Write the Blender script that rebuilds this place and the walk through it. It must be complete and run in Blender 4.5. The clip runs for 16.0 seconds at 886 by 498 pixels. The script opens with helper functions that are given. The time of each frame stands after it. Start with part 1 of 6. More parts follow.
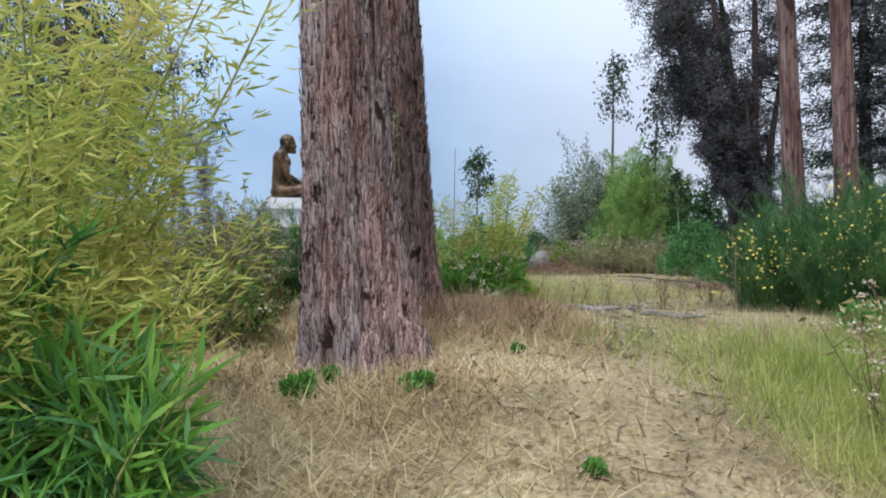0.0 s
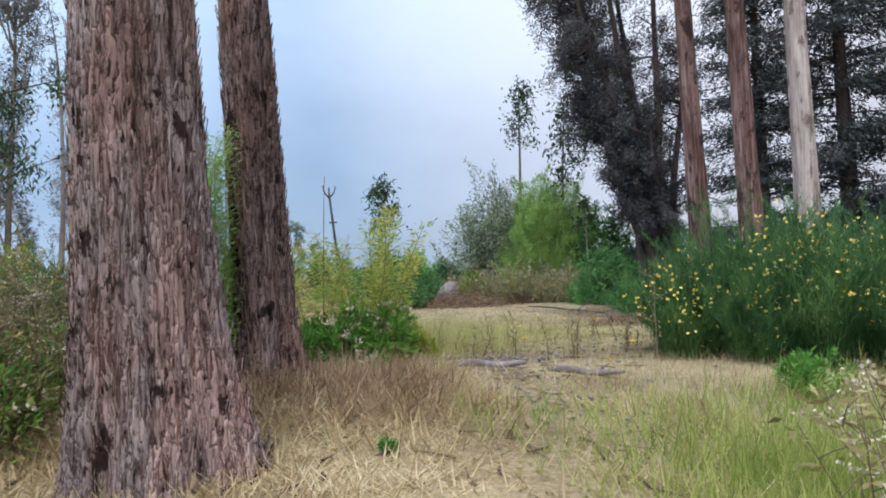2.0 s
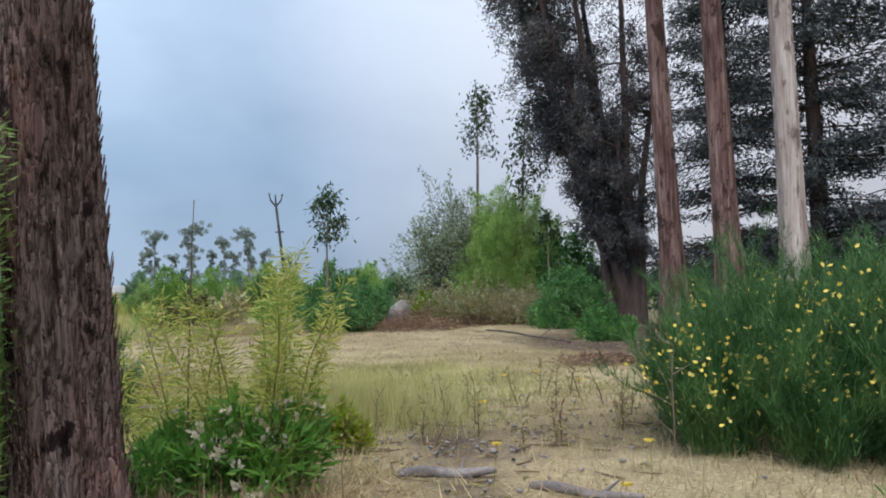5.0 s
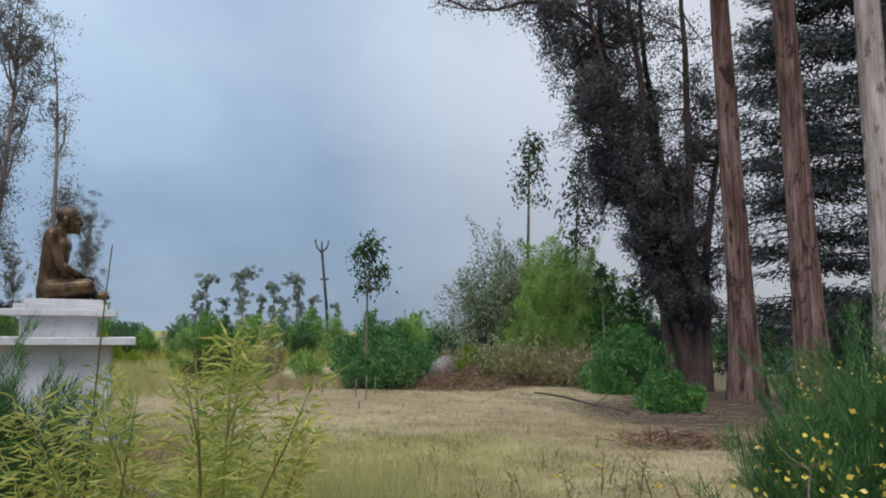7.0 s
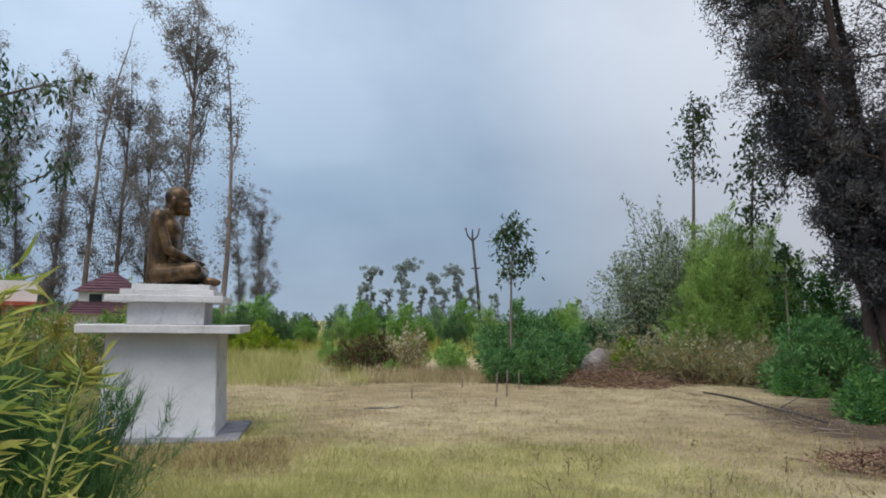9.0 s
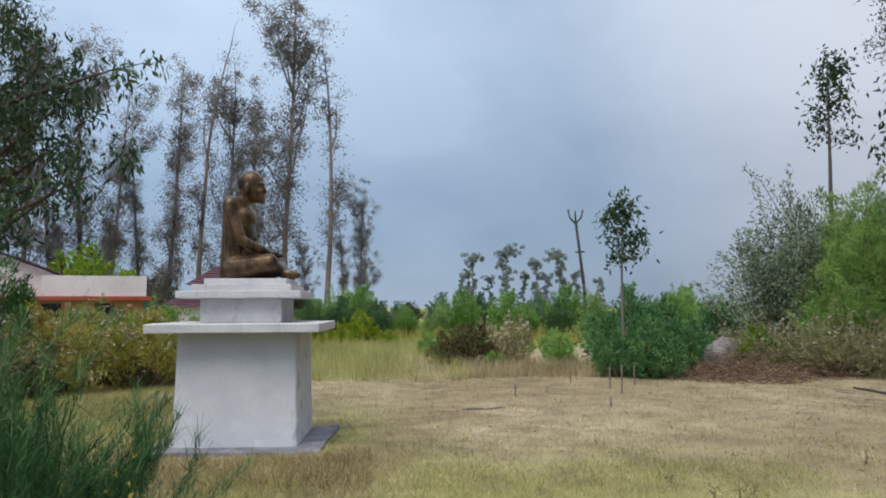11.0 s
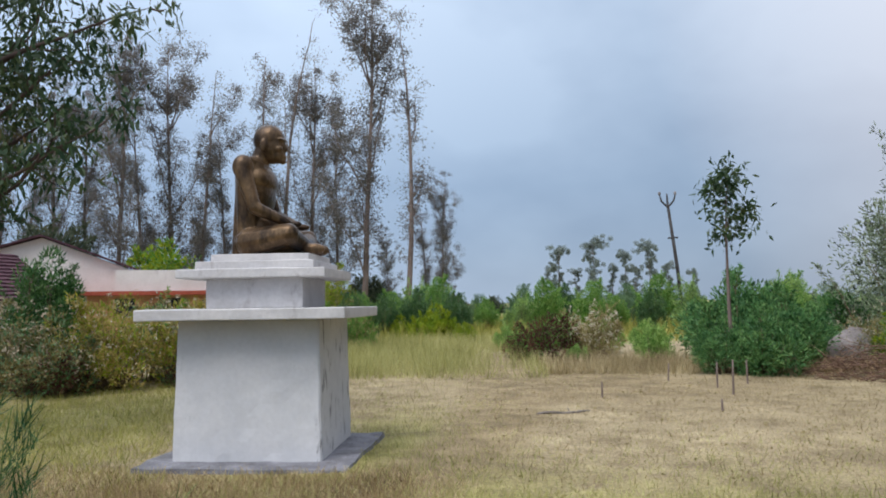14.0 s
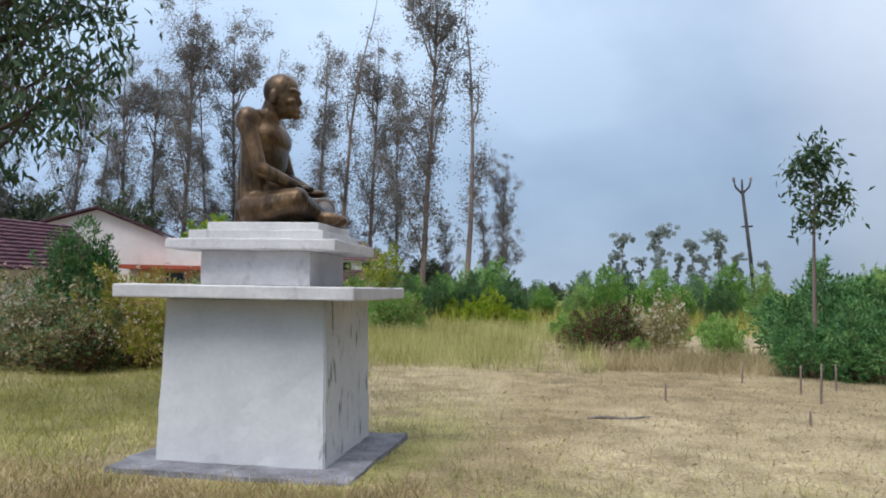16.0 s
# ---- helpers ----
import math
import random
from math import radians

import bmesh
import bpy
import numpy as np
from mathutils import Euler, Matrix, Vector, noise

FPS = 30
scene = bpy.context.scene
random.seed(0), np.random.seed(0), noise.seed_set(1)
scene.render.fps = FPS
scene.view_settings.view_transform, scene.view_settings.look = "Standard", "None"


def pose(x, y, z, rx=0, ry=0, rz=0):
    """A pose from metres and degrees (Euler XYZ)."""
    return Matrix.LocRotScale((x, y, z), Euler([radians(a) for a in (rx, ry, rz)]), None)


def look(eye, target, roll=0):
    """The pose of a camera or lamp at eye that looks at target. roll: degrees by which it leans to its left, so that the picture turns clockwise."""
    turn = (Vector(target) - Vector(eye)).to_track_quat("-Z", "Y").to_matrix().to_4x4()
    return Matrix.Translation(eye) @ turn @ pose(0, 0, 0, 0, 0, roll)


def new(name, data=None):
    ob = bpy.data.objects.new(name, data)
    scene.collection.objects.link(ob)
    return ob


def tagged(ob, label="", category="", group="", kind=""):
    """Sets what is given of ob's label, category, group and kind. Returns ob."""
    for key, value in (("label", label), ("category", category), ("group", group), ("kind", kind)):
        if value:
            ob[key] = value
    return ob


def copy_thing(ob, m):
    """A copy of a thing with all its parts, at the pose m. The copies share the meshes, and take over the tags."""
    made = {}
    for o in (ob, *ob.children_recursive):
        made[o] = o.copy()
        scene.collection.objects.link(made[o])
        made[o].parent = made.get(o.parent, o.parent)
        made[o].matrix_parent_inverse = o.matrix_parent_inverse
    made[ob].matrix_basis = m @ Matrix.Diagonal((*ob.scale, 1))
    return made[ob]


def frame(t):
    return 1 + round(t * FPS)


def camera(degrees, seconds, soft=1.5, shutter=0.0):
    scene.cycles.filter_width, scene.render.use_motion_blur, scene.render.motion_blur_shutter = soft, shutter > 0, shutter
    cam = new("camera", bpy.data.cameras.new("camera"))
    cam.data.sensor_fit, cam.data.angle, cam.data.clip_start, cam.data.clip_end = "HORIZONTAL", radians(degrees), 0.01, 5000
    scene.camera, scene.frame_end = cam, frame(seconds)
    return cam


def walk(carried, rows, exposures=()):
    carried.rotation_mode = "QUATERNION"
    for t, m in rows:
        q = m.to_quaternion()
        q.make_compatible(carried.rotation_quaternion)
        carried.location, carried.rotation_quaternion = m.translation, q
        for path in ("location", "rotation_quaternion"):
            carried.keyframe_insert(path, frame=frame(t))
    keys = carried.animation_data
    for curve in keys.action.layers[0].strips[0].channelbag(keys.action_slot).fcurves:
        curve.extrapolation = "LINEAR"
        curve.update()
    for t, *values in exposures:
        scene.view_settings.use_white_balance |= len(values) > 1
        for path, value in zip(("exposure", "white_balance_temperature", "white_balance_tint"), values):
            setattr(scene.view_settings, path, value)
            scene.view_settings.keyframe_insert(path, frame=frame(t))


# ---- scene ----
cam = camera(63.4, 16.0, soft=1.9)
PATH = [
    (0, (2.574, 0.439, 0.814), (3.163, 2.35, 0.818), -0.4),
    (0.5, (2.686, 0.643, 0.884), (3.406, 2.508, 0.891), -1.3),
    (1, (2.867, 0.924, 0.894), (3.693, 2.746, 0.901), -1.8),
    (1.5, (3.074, 1.111, 0.952), (3.834, 2.961, 0.93), -2.0),
    (2, (3.228, 1.407, 0.971), (4.041, 3.233, 1.046), -1.8),
    (2.5, (3.359, 1.675, 1.042), (4.226, 3.476, 1.111), -1.1),
    (3, (3.52, 1.964, 1.118), (4.311, 3.799, 1.215), -1.8),
    (3.5, (3.644, 2.194, 1.139), (4.469, 4.014, 1.227), -0.9),
    (3.7, (3.695, 2.323, 1.161), (4.568, 4.12, 1.259), -1.0),
    (5.8, (4.289, 3.391, 1.391), (5.24, 5.148, 1.475), -0.7),
    (6, (4.356, 3.519, 1.407), (5.307, 5.277, 1.469), 0.1),
    (6.5, (4.545, 3.759, 1.426), (5.352, 5.581, 1.595), -1.6),
    (7, (4.638, 3.997, 1.459), (5.438, 5.816, 1.69), 0.4),
    (7.5, (4.864, 4.289, 1.463), (5.553, 6.16, 1.618), -1.6),
    (8, (5.12, 4.68, 1.461), (5.595, 6.612, 1.668), -1.6),
    (8.5, (5.291, 4.978, 1.433), (5.776, 6.915, 1.547), -1.1),
    (8.7, (5.402, 5.114, 1.433), (5.842, 7.054, 1.633), -0.5),
    (11, (5.708, 6.486, 1.521), (5.808, 8.477, 1.684), -0.3),
    (11.5, (5.817, 6.85, 1.533), (5.657, 8.822, 1.825), 1.2),
    (12, (5.928, 7.056, 1.511), (5.824, 9.043, 1.713), -0.0),
    (12.5, (5.938, 7.288, 1.465), (5.863, 9.269, 1.724), -0.7),
    (13, (5.941, 7.501, 1.521), (5.791, 9.473, 1.819), 0.2),
    (13.5, (6.021, 7.945, 1.369), (5.841, 9.932, 1.51), -1.4),
    (14, (6.023, 8.236, 1.374), (5.885, 10.225, 1.527), -0.9),
    (14.5, (6.041, 8.483, 1.382), (5.87, 10.473, 1.485), -0.1),
    (15, (6.146, 8.736, 1.372), (5.872, 10.712, 1.511), 0.8),
    (15.5, (6.184, 9.058, 1.389), (5.926, 11.039, 1.489), 1.1),
    (16, (6.159, 9.348, 1.368), (5.85, 11.321, 1.477), 1.0),
]
walk(cam, [(t, look(eye, target, roll)) for t, eye, target, roll in PATH],
     exposures=[(0.0, 0.24, 6150, 10), (2.0, 0.24, 6250, 11), (3.5, 0.11, 6250, 10), (6.0, -0.04, 6500, 10), (6.5, -0.22, 6500, 9), (7.0, -0.26, 6500, 9), (8.0, -0.28, 6550, 9), (8.5, -0.19, 6700, 10), (11.0, -0.2, 6600, 10), (11.5, -0.28, 6600, 10), (12.0, -0.08, 6500, 11), (12.5, -0.26, 6550, 11), (13.0, -0.1, 6600, 11), (13.5, -0.1, 6650, 12), (14.5, 0.0, 6650, 11), (15.5, 0.08, 6600, 11), (16.0, 0.05, 6550, 11)])

# ---- light: an overcast evening sky, brighter overhead and towards the veiled sun ----
SUN_AZ, SUN_EL = 215.0, 58.0
world = bpy.data.worlds.new("overcast_sky")
scene.world = world
world.use_nodes = True
wn, wl = world.node_tree.nodes, world.node_tree.links
wn.clear()
w_out = wn.new("ShaderNodeOutputWorld")
w_bg = wn.new("ShaderNodeBackground")
w_co = wn.new("ShaderNodeTexCoord")
w_sep = wn.new("ShaderNodeSeparateXYZ")
w_grad = wn.new("ShaderNodeValToRGB")
w_sky = wn.new("ShaderNodeTexSky")
w_sky.sky_type, w_sky.sun_disc = "NISHITA", False
w_sky.sun_elevation, w_sky.sun_rotation = radians(SUN_EL), radians(SUN_AZ)
w_skyk = wn.new("ShaderNodeMix"); w_skyk.data_type = "RGBA"; w_skyk.blend_type = "MIX"
w_scale = wn.new("ShaderNodeVectorMath"); w_scale.operation = "SCALE"; w_scale.inputs["Scale"].default_value = 0.08
w_map = wn.new("ShaderNodeMapping"); w_map.inputs["Scale"].default_value = (1.0, 1.0, 1.7)
w_noise = wn.new("ShaderNodeTexNoise"); w_noise.inputs["Scale"].default_value = 1.7; w_noise.inputs["Detail"].default_value = 5; w_noise.inputs["Roughness"].default_value = 0.5
w_cl = wn.new("ShaderNodeValToRGB")
w_mul = wn.new("ShaderNodeMix"); w_mul.data_type = "RGBA"; w_mul.blend_type = "MULTIPLY"; w_mul.inputs[0].default_value = 1.0
w_grad.color_ramp.elements[0].position, w_grad.color_ramp.elements[0].color = 0.0, (0.345, 0.46, 0.63, 1)
w_grad.color_ramp.elements[1].position, w_grad.color_ramp.elements[1].color = 1.0, (1.75, 1.85, 2.1, 1)
e = w_grad.color_ramp.elements.new(0.16); e.color = (0.32, 0.45, 0.64, 1)
e = w_grad.color_ramp.elements.new(0.42); e.color = (0.51, 0.66, 0.88, 1)
w_cl.color_ramp.elements[0].position, w_cl.color_ramp.elements[0].color = 0.36, (0.78, 0.82, 0.87, 1)
w_cl.color_ramp.elements[1].position, w_cl.color_ramp.elements[1].color = 0.66, (1.38, 1.34, 1.28, 1)
# the veiled sun's glow low in the clouds
w_dot = wn.new("ShaderNodeVectorMath"); w_dot.operation = "DOT_PRODUCT"
GLOW = Vector((math.sin(radians(52)) * math.cos(radians(20)), math.cos(radians(52)) * math.cos(radians(20)), math.sin(radians(20))))
w_dot.inputs[1].default_value = GLOW
w_glow = wn.new("ShaderNodeValToRGB")
w_glow.color_ramp.elements[0].position, w_glow.color_ramp.elements[0].color = 0.80, (0, 0, 0, 1)
w_glow.color_ramp.elements[1].position, w_glow.color_ramp.elements[1].color = 1.0, (0.46, 0.37, 0.30, 1)
w_add = wn.new("ShaderNodeMix"); w_add.data_type = "RGBA"; w_add.blend_type = "ADD"; w_add.inputs[0].default_value = 1.0
wl.new(w_co.outputs["Generated"], w_sep.inputs[0])
wl.new(w_sep.outputs["Z"], w_grad.inputs[0])
wl.new(w_co.outputs["Generated"], w_map.inputs[0])
wl.new(w_map.outputs[0], w_noise.inputs["Vector"])
wl.new(w_noise.outputs[0], w_cl.inputs[0])
wl.new(w_grad.outputs[0], w_mul.inputs[6])
wl.new(w_cl.outputs[0], w_mul.inputs[7])
wl.new(w_co.outputs["Generated"], w_dot.inputs[0])
wl.new(w_dot.outputs["Value"], w_glow.inputs[0])
# thinner cloud towards the west
w_west = wn.new("ShaderNodeMath"); w_west.operation = "MULTIPLY_ADD"; w_west.inputs[1].default_value, w_west.inputs[2].default_value = -0.42, 1.02
w_thin = wn.new("ShaderNodeVectorMath"); w_thin.operation = "SCALE"
wl.new(w_sep.outputs["X"], w_west.inputs[0])
wl.new(w_mul.outputs[2], w_thin.inputs[0])
wl.new(w_west.outputs[0], w_thin.inputs["Scale"])
wl.new(w_thin.outputs[0], w_add.inputs[6])
wl.new(w_glow.outputs[0], w_add.inputs[7])
w_skyk.inputs[0].default_value = 0.12
wl.new(w_sky.outputs[0], w_scale.inputs[0])
wl.new(w_add.outputs[2], w_skyk.inputs[6])
wl.new(w_scale.outputs[0], w_skyk.inputs[7])
wl.new(w_skyk.outputs[2], w_bg.inputs["Color"])
w_bg.inputs["Strength"].default_value = 1.0
wl.new(w_bg.outputs[0], w_out.inputs[0])

sun = new("sun", bpy.data.lights.new("sun", "SUN"))
sun.data.energy, sun.data.angle, sun.data.color = 2.6, radians(35), (1.0, 0.98, 0.93)
sun.matrix_world = look((math.sin(radians(SUN_AZ)) * 50, math.cos(radians(SUN_AZ)) * 50, math.tan(radians(SUN_EL)) * 50), (0, 0, 0))
scene.view_settings.exposure = 0.0


# ---- materials ----
def nodes_of(name):
    m = bpy.data.materials.new(name)
    m.use_nodes = True
    nt = m.node_tree
    b = nt.nodes["Principled BSDF"]
    b.inputs["Specular IOR Level"].default_value = 0.25
    return m, nt.nodes, nt.links, b


def ramp(n, stops):
    r = n.new("ShaderNodeValToRGB")
    el = r.color_ramp.elements
    el[0].position, el[0].color = stops[0][0], (*stops[0][1], 1)
    el[1].position, el[1].color = stops[-1][0], (*stops[-1][1], 1)
    for p, c in stops[1:-1]:
        el.new(p).color = (*c, 1)
    return r


def noise_of(n, l, scale, detail=4, stretch=(1, 1, 1), rough=0.55):
    co, mp, no = n.new("ShaderNodeTexCoord"), n.new("ShaderNodeMapping"), n.new("ShaderNodeTexNoise")
    mp.inputs["Scale"].default_value = stretch
    no.inputs["Scale"].default_value, no.inputs["Detail"].default_value, no.inputs["Roughness"].default_value = scale, detail, rough
    l.new(co.outputs["Object"], mp.inputs[0])
    l.new(mp.outputs[0], no.inputs["Vector"])
    return no


def mix_of(n, l, a, b, fac, mode="MIX"):
    x = n.new("ShaderNodeMix")
    x.data_type, x.blend_type = "RGBA", mode
    for sock, v in ((0, fac), (6, a), (7, b)):
        if isinstance(v, (int, float)):
            x.inputs[sock].default_value = v
        elif isinstance(v, tuple):
            x.inputs[sock].default_value = (*v, 1)
        else:
            l.new(v, x.inputs[sock])
    return x.outputs[2]


def surface(name, stops, scale=3.0, fine=40.0, stretch=(1, 1, 1), rough=0.8, bump=0.3, metal=0.0, spots=None, depth=0.02, grain=0.24):
    """A solid surface: broad tone from noise, fine grain over it, relief, and stains of their own shape."""
    m, n, l, b = nodes_of(name)
    big, small = noise_of(n, l, scale, 5, stretch), noise_of(n, l, fine, 3, stretch)
    r = ramp(n, stops)
    l.new(big.outputs[0], r.inputs[0])
    g = ramp(n, [(0.3, (1 - grain,) * 3), (0.7, (1 + grain * 0.8,) * 3)])
    l.new(small.outputs[0], g.inputs[0])
    col = mix_of(n, l, r.outputs[0], g.outputs[0], 1.0, "MULTIPLY")
    if spots:
        tone, sc, lo, hi, st = spots
        sp = noise_of(n, l, sc, 6, st, 0.65)
        sr = ramp(n, [(lo, (0, 0, 0)), (hi, (1, 1, 1))])
        l.new(sp.outputs[0], sr.inputs[0])
        col = mix_of(n, l, col, tone, sr.outputs[0])
    l.new(col, b.inputs["Base Color"])
    b.inputs["Roughness"].default_value, b.inputs["Metallic"].default_value = rough, metal
    if bump:
        add = n.new("ShaderNodeMath")
        l.new(big.outputs[0], add.inputs[0]), l.new(small.outputs[0], add.inputs[1])
        bp = n.new("ShaderNodeBump")
        bp.inputs["Strength"].default_value, bp.inputs["Distance"].default_value = bump, depth
        l.new(add.outputs[0], bp.inputs["Height"])
        l.new(bp.outputs[0], b.inputs["Normal"])
    return m


def leafy(name, stops, through_light=0.3, rough=0.55, patch=1.2):
    """Leaves: each leaf takes a tone of its own, with broader patches over the plant; light passes through them."""
    m, n, l, b = nodes_of(name)
    geo = n.new("ShaderNodeNewGeometry")
    r = ramp(n, stops)
    big = noise_of(n, l, patch * 1.6, 3)
    ad = n.new("ShaderNodeMath"); ad.operation = "MULTIPLY_ADD"
    l.new(geo.outputs["Random Per Island"], ad.inputs[0]); ad.inputs[1].default_value = 0.5
    sb = n.new("ShaderNodeMath"); sb.operation = "MULTIPLY_ADD"; sb.inputs[1].default_value, sb.inputs[2].default_value = 1.5, -0.52
    l.new(big.outputs[0], sb.inputs[0]); l.new(sb.outputs[0], ad.inputs[2])
    l.new(ad.outputs[0], r.inputs[0])
    l.new(r.outputs[0], b.inputs["Base Color"])
    b.inputs["Roughness"].default_value = rough
    tr = n.new("ShaderNodeBsdfTranslucent")
    l.new(r.outputs[0], tr.inputs["Color"])
    mx = n.new("ShaderNodeMixShader"); mx.inputs[0].default_value = through_light
    l.new(b.outputs[0], mx.inputs[1]), l.new(tr.outputs[0], mx.inputs[2])
    l.new(mx.outputs[0], n["Material Output"].inputs[0])
    return m


def streaked_bark(name, deep, mid, pale, patch, strand=26.0, relief=0.05, worn_scale=4.6):
    """Fibrous bark: long strands of two tones, dark gaps between them, and patches where the outer bark is gone."""
    m, n, l, b = nodes_of(name)
    strands, broad, gaps, worn = noise_of(n, l, strand, 8, (1, 1, 0.07), 0.74), noise_of(n, l, 3.0, 4, (1, 1, 0.35)), noise_of(n, l, strand * 0.8, 8, (1, 1, 0.2), 0.7), noise_of(n, l, worn_scale, 8, (1, 1, 0.5), 0.72)
    r = ramp(n, [(0.30, deep), (0.44, mid), (0.58, pale), (0.75, tuple(min(1, c * 1.35) for c in pale))])
    l.new(strands.outputs[0], r.inputs[0])
    g = ramp(n, [(0.3, (0.75, 0.68, 0.66)), (0.7, (1.2, 1.2, 1.22))])
    l.new(broad.outputs[0], g.inputs[0])
    col = mix_of(n, l, r.outputs[0], g.outputs[0], 1.0, "MULTIPLY")
    gr = ramp(n, [(0.37, (1, 1, 1)), (0.43, (0, 0, 0))])
    l.new(gaps.outputs[0], gr.inputs[0])
    col = mix_of(n, l, col, deep, gr.outputs[0])
    wr = ramp(n, [(0.555, (0, 0, 0)), (0.595, (1, 1, 1))])
    l.new(worn.outputs[0], wr.inputs[0])
    col = mix_of(n, l, col, patch, wr.outputs[0])
    l.new(col, b.inputs["Base Color"])
    b.inputs["Roughness"].default_value = 0.92
    add = n.new("ShaderNodeMath")
    l.new(strands.outputs[0], add.inputs[0]), l.new(gaps.outputs[0], add.inputs[1])
    bp = n.new("ShaderNodeBump")
    bp.inputs["Strength"].default_value, bp.inputs["Distance"].default_value = 1.0, relief
    l.new(add.outputs[0], bp.inputs["Height"]), l.new(bp.outputs[0], b.inputs["Normal"])
    return m


def plated_bark(name, deep, mid, pale, hole, plate=30.0, relief=0.03):
    """Shredding bark: long narrow plates of differing tone, dark fissures between them, fibres along them, and holes where plates fell off."""
    m, n, l, b = nodes_of(name)
    co, mp = n.new("ShaderNodeTexCoord"), n.new("ShaderNodeMapping")
    mp.inputs["Scale"].default_value = (1, 1, 0.10)
    l.new(co.outputs["Object"], mp.inputs[0])
    wob = noise_of(n, l, 9.0, 4, (1, 1, 0.5), 0.6)
    ws, wa = n.new("ShaderNodeVectorMath"), n.new("ShaderNodeVectorMath")
    ws.operation, wa.operation = "SCALE", "ADD"
    ws.inputs["Scale"].default_value = 0.09
    l.new(wob.outputs["Color"], ws.inputs[0]), l.new(mp.outputs[0], wa.inputs[0]), l.new(ws.outputs[0], wa.inputs[1])
    cell, edge = n.new("ShaderNodeTexVoronoi"), n.new("ShaderNodeTexVoronoi")
    edge.feature = "DISTANCE_TO_EDGE"
    for v in (cell, edge):
        v.inputs["Scale"].default_value = plate
        l.new(wa.outputs[0], v.inputs["Vector"])
    sep = n.new("ShaderNodeSeparateXYZ")
    l.new(cell.outputs["Color"], sep.inputs[0])
    fibre = noise_of(n, l, plate * 1.5, 8, (1, 1, 0.07), 0.78)
    tone, broad, tint = n.new("ShaderNodeMath"), noise_of(n, l, 2.4, 4, (1, 1, 0.3)), noise_of(n, l, 4.5, 3, (1, 1, 0.25))
    tone.operation, tone.inputs[1].default_value = "MULTIPLY_ADD", 0.24
    l.new(sep.outputs[0], tone.inputs[0]), l.new(fibre.outputs[0], tone.inputs[2])
    r = ramp(n, [(0.42, deep), (0.50, mid), (0.61, pale), (0.80, tuple(min(1, c * 1.3) for c in pale))])
    l.new(tone.outputs[0], r.inputs[0])
    g, tg = ramp(n, [(0.32, (0.62, 0.58, 0.58)), (0.68, (1.22, 1.22, 1.24))]), ramp(n, [(0.4, (1.0, 1.0, 1.0)), (0.62, (1.02, 0.84, 0.76))])
    l.new(broad.outputs[0], g.inputs[0]), l.new(tint.outputs[0], tg.inputs[0])
    col = mix_of(n, l, mix_of(n, l, r.outputs[0], g.outputs[0], 1.0, "MULTIPLY"), tg.outputs[0], 1.0, "MULTIPLY")
    er = ramp(n, [(0.0, (0.85, 0.85, 0.85)), (0.07, (0, 0, 0))])
    l.new(edge.outputs["Distance"], er.inputs[0])
    col = mix_of(n, l, col, deep, er.outputs[0])
    for sc, lo, hi in ((6.5, 0.60, 0.635), (15.0, 0.62, 0.66)):
        h, hr = noise_of(n, l, sc, 7, (1, 1, 0.55), 0.62), ramp(n, [(lo, (0, 0, 0)), (hi, (1, 1, 1))])
        l.new(h.outputs[0], hr.inputs[0])
        col = mix_of(n, l, col, hole, hr.outputs[0])
    l.new(col, b.inputs["Base Color"])
    b.inputs["Roughness"].default_value = 0.92
    hm, add = n.new("ShaderNodeMath"), n.new("ShaderNodeMath")
    hm.operation, hm.inputs[1].default_value, add.operation = "MINIMUM", 0.25, "MULTIPLY_ADD"
    l.new(edge.outputs["Distance"], hm.inputs[0]), l.new(hm.outputs[0], add.inputs[0]), l.new(fibre.outputs[0], add.inputs[2])
    add.inputs[1].default_value = 2.0
    bp = n.new("ShaderNodeBump")
    bp.inputs["Strength"].default_value, bp.inputs["Distance"].default_value = 1.0, relief
    l.new(add.outputs[0], bp.inputs["Height"]), l.new(bp.outputs[0], b.inputs["Normal"])
    return m


BARK = plated_bark("fibrous_bark", (0.035, 0.019, 0.017), (0.215, 0.135, 0.118), (0.50, 0.40, 0.38), (0.045, 0.022, 0.019), 38.0, 0.03)
BARK_DARK = plated_bark("dark_bark", (0.022, 0.012, 0.011), (0.12, 0.074, 0.065), (0.32, 0.235, 0.21), (0.03, 0.016, 0.014), 46.0, 0.022)
BARK_RED = streaked_bark("red_brown_bark", (0.035, 0.02, 0.018), (0.11, 0.06, 0.05), (0.23, 0.155, 0.135), (0.05, 0.027, 0.024), 9.0, 0.03, 1.6)
BARK_PALE = streaked_bark("pale_smooth_bark", (0.11, 0.085, 0.075), (0.26, 0.21, 0.19), (0.40, 0.35, 0.32), (0.14, 0.10, 0.085), 7.0, 0.015, 1.2)
BARK_FAR = surface("grey_brown_bark", [(0.25, (0.10, 0.075, 0.065)), (0.5, (0.19, 0.145, 0.13)), (0.8, (0.30, 0.25, 0.23))], 1.2, 8, (1, 1, 0.25), 0.9, 0.3)
BARK_BLACK = surface("blackish_bark", [(0.3, (0.04, 0.028, 0.025)), (0.7, (0.12, 0.085, 0.075))], 2.2, 18, (1, 1, 0.25), 0.9, 0.5)
STEM = surface("woody_stem", [(0.3, (0.10, 0.07, 0.045)), (0.7, (0.22, 0.16, 0.10))], 6, 40, (1, 1, 0.3), 0.85, 0.3)
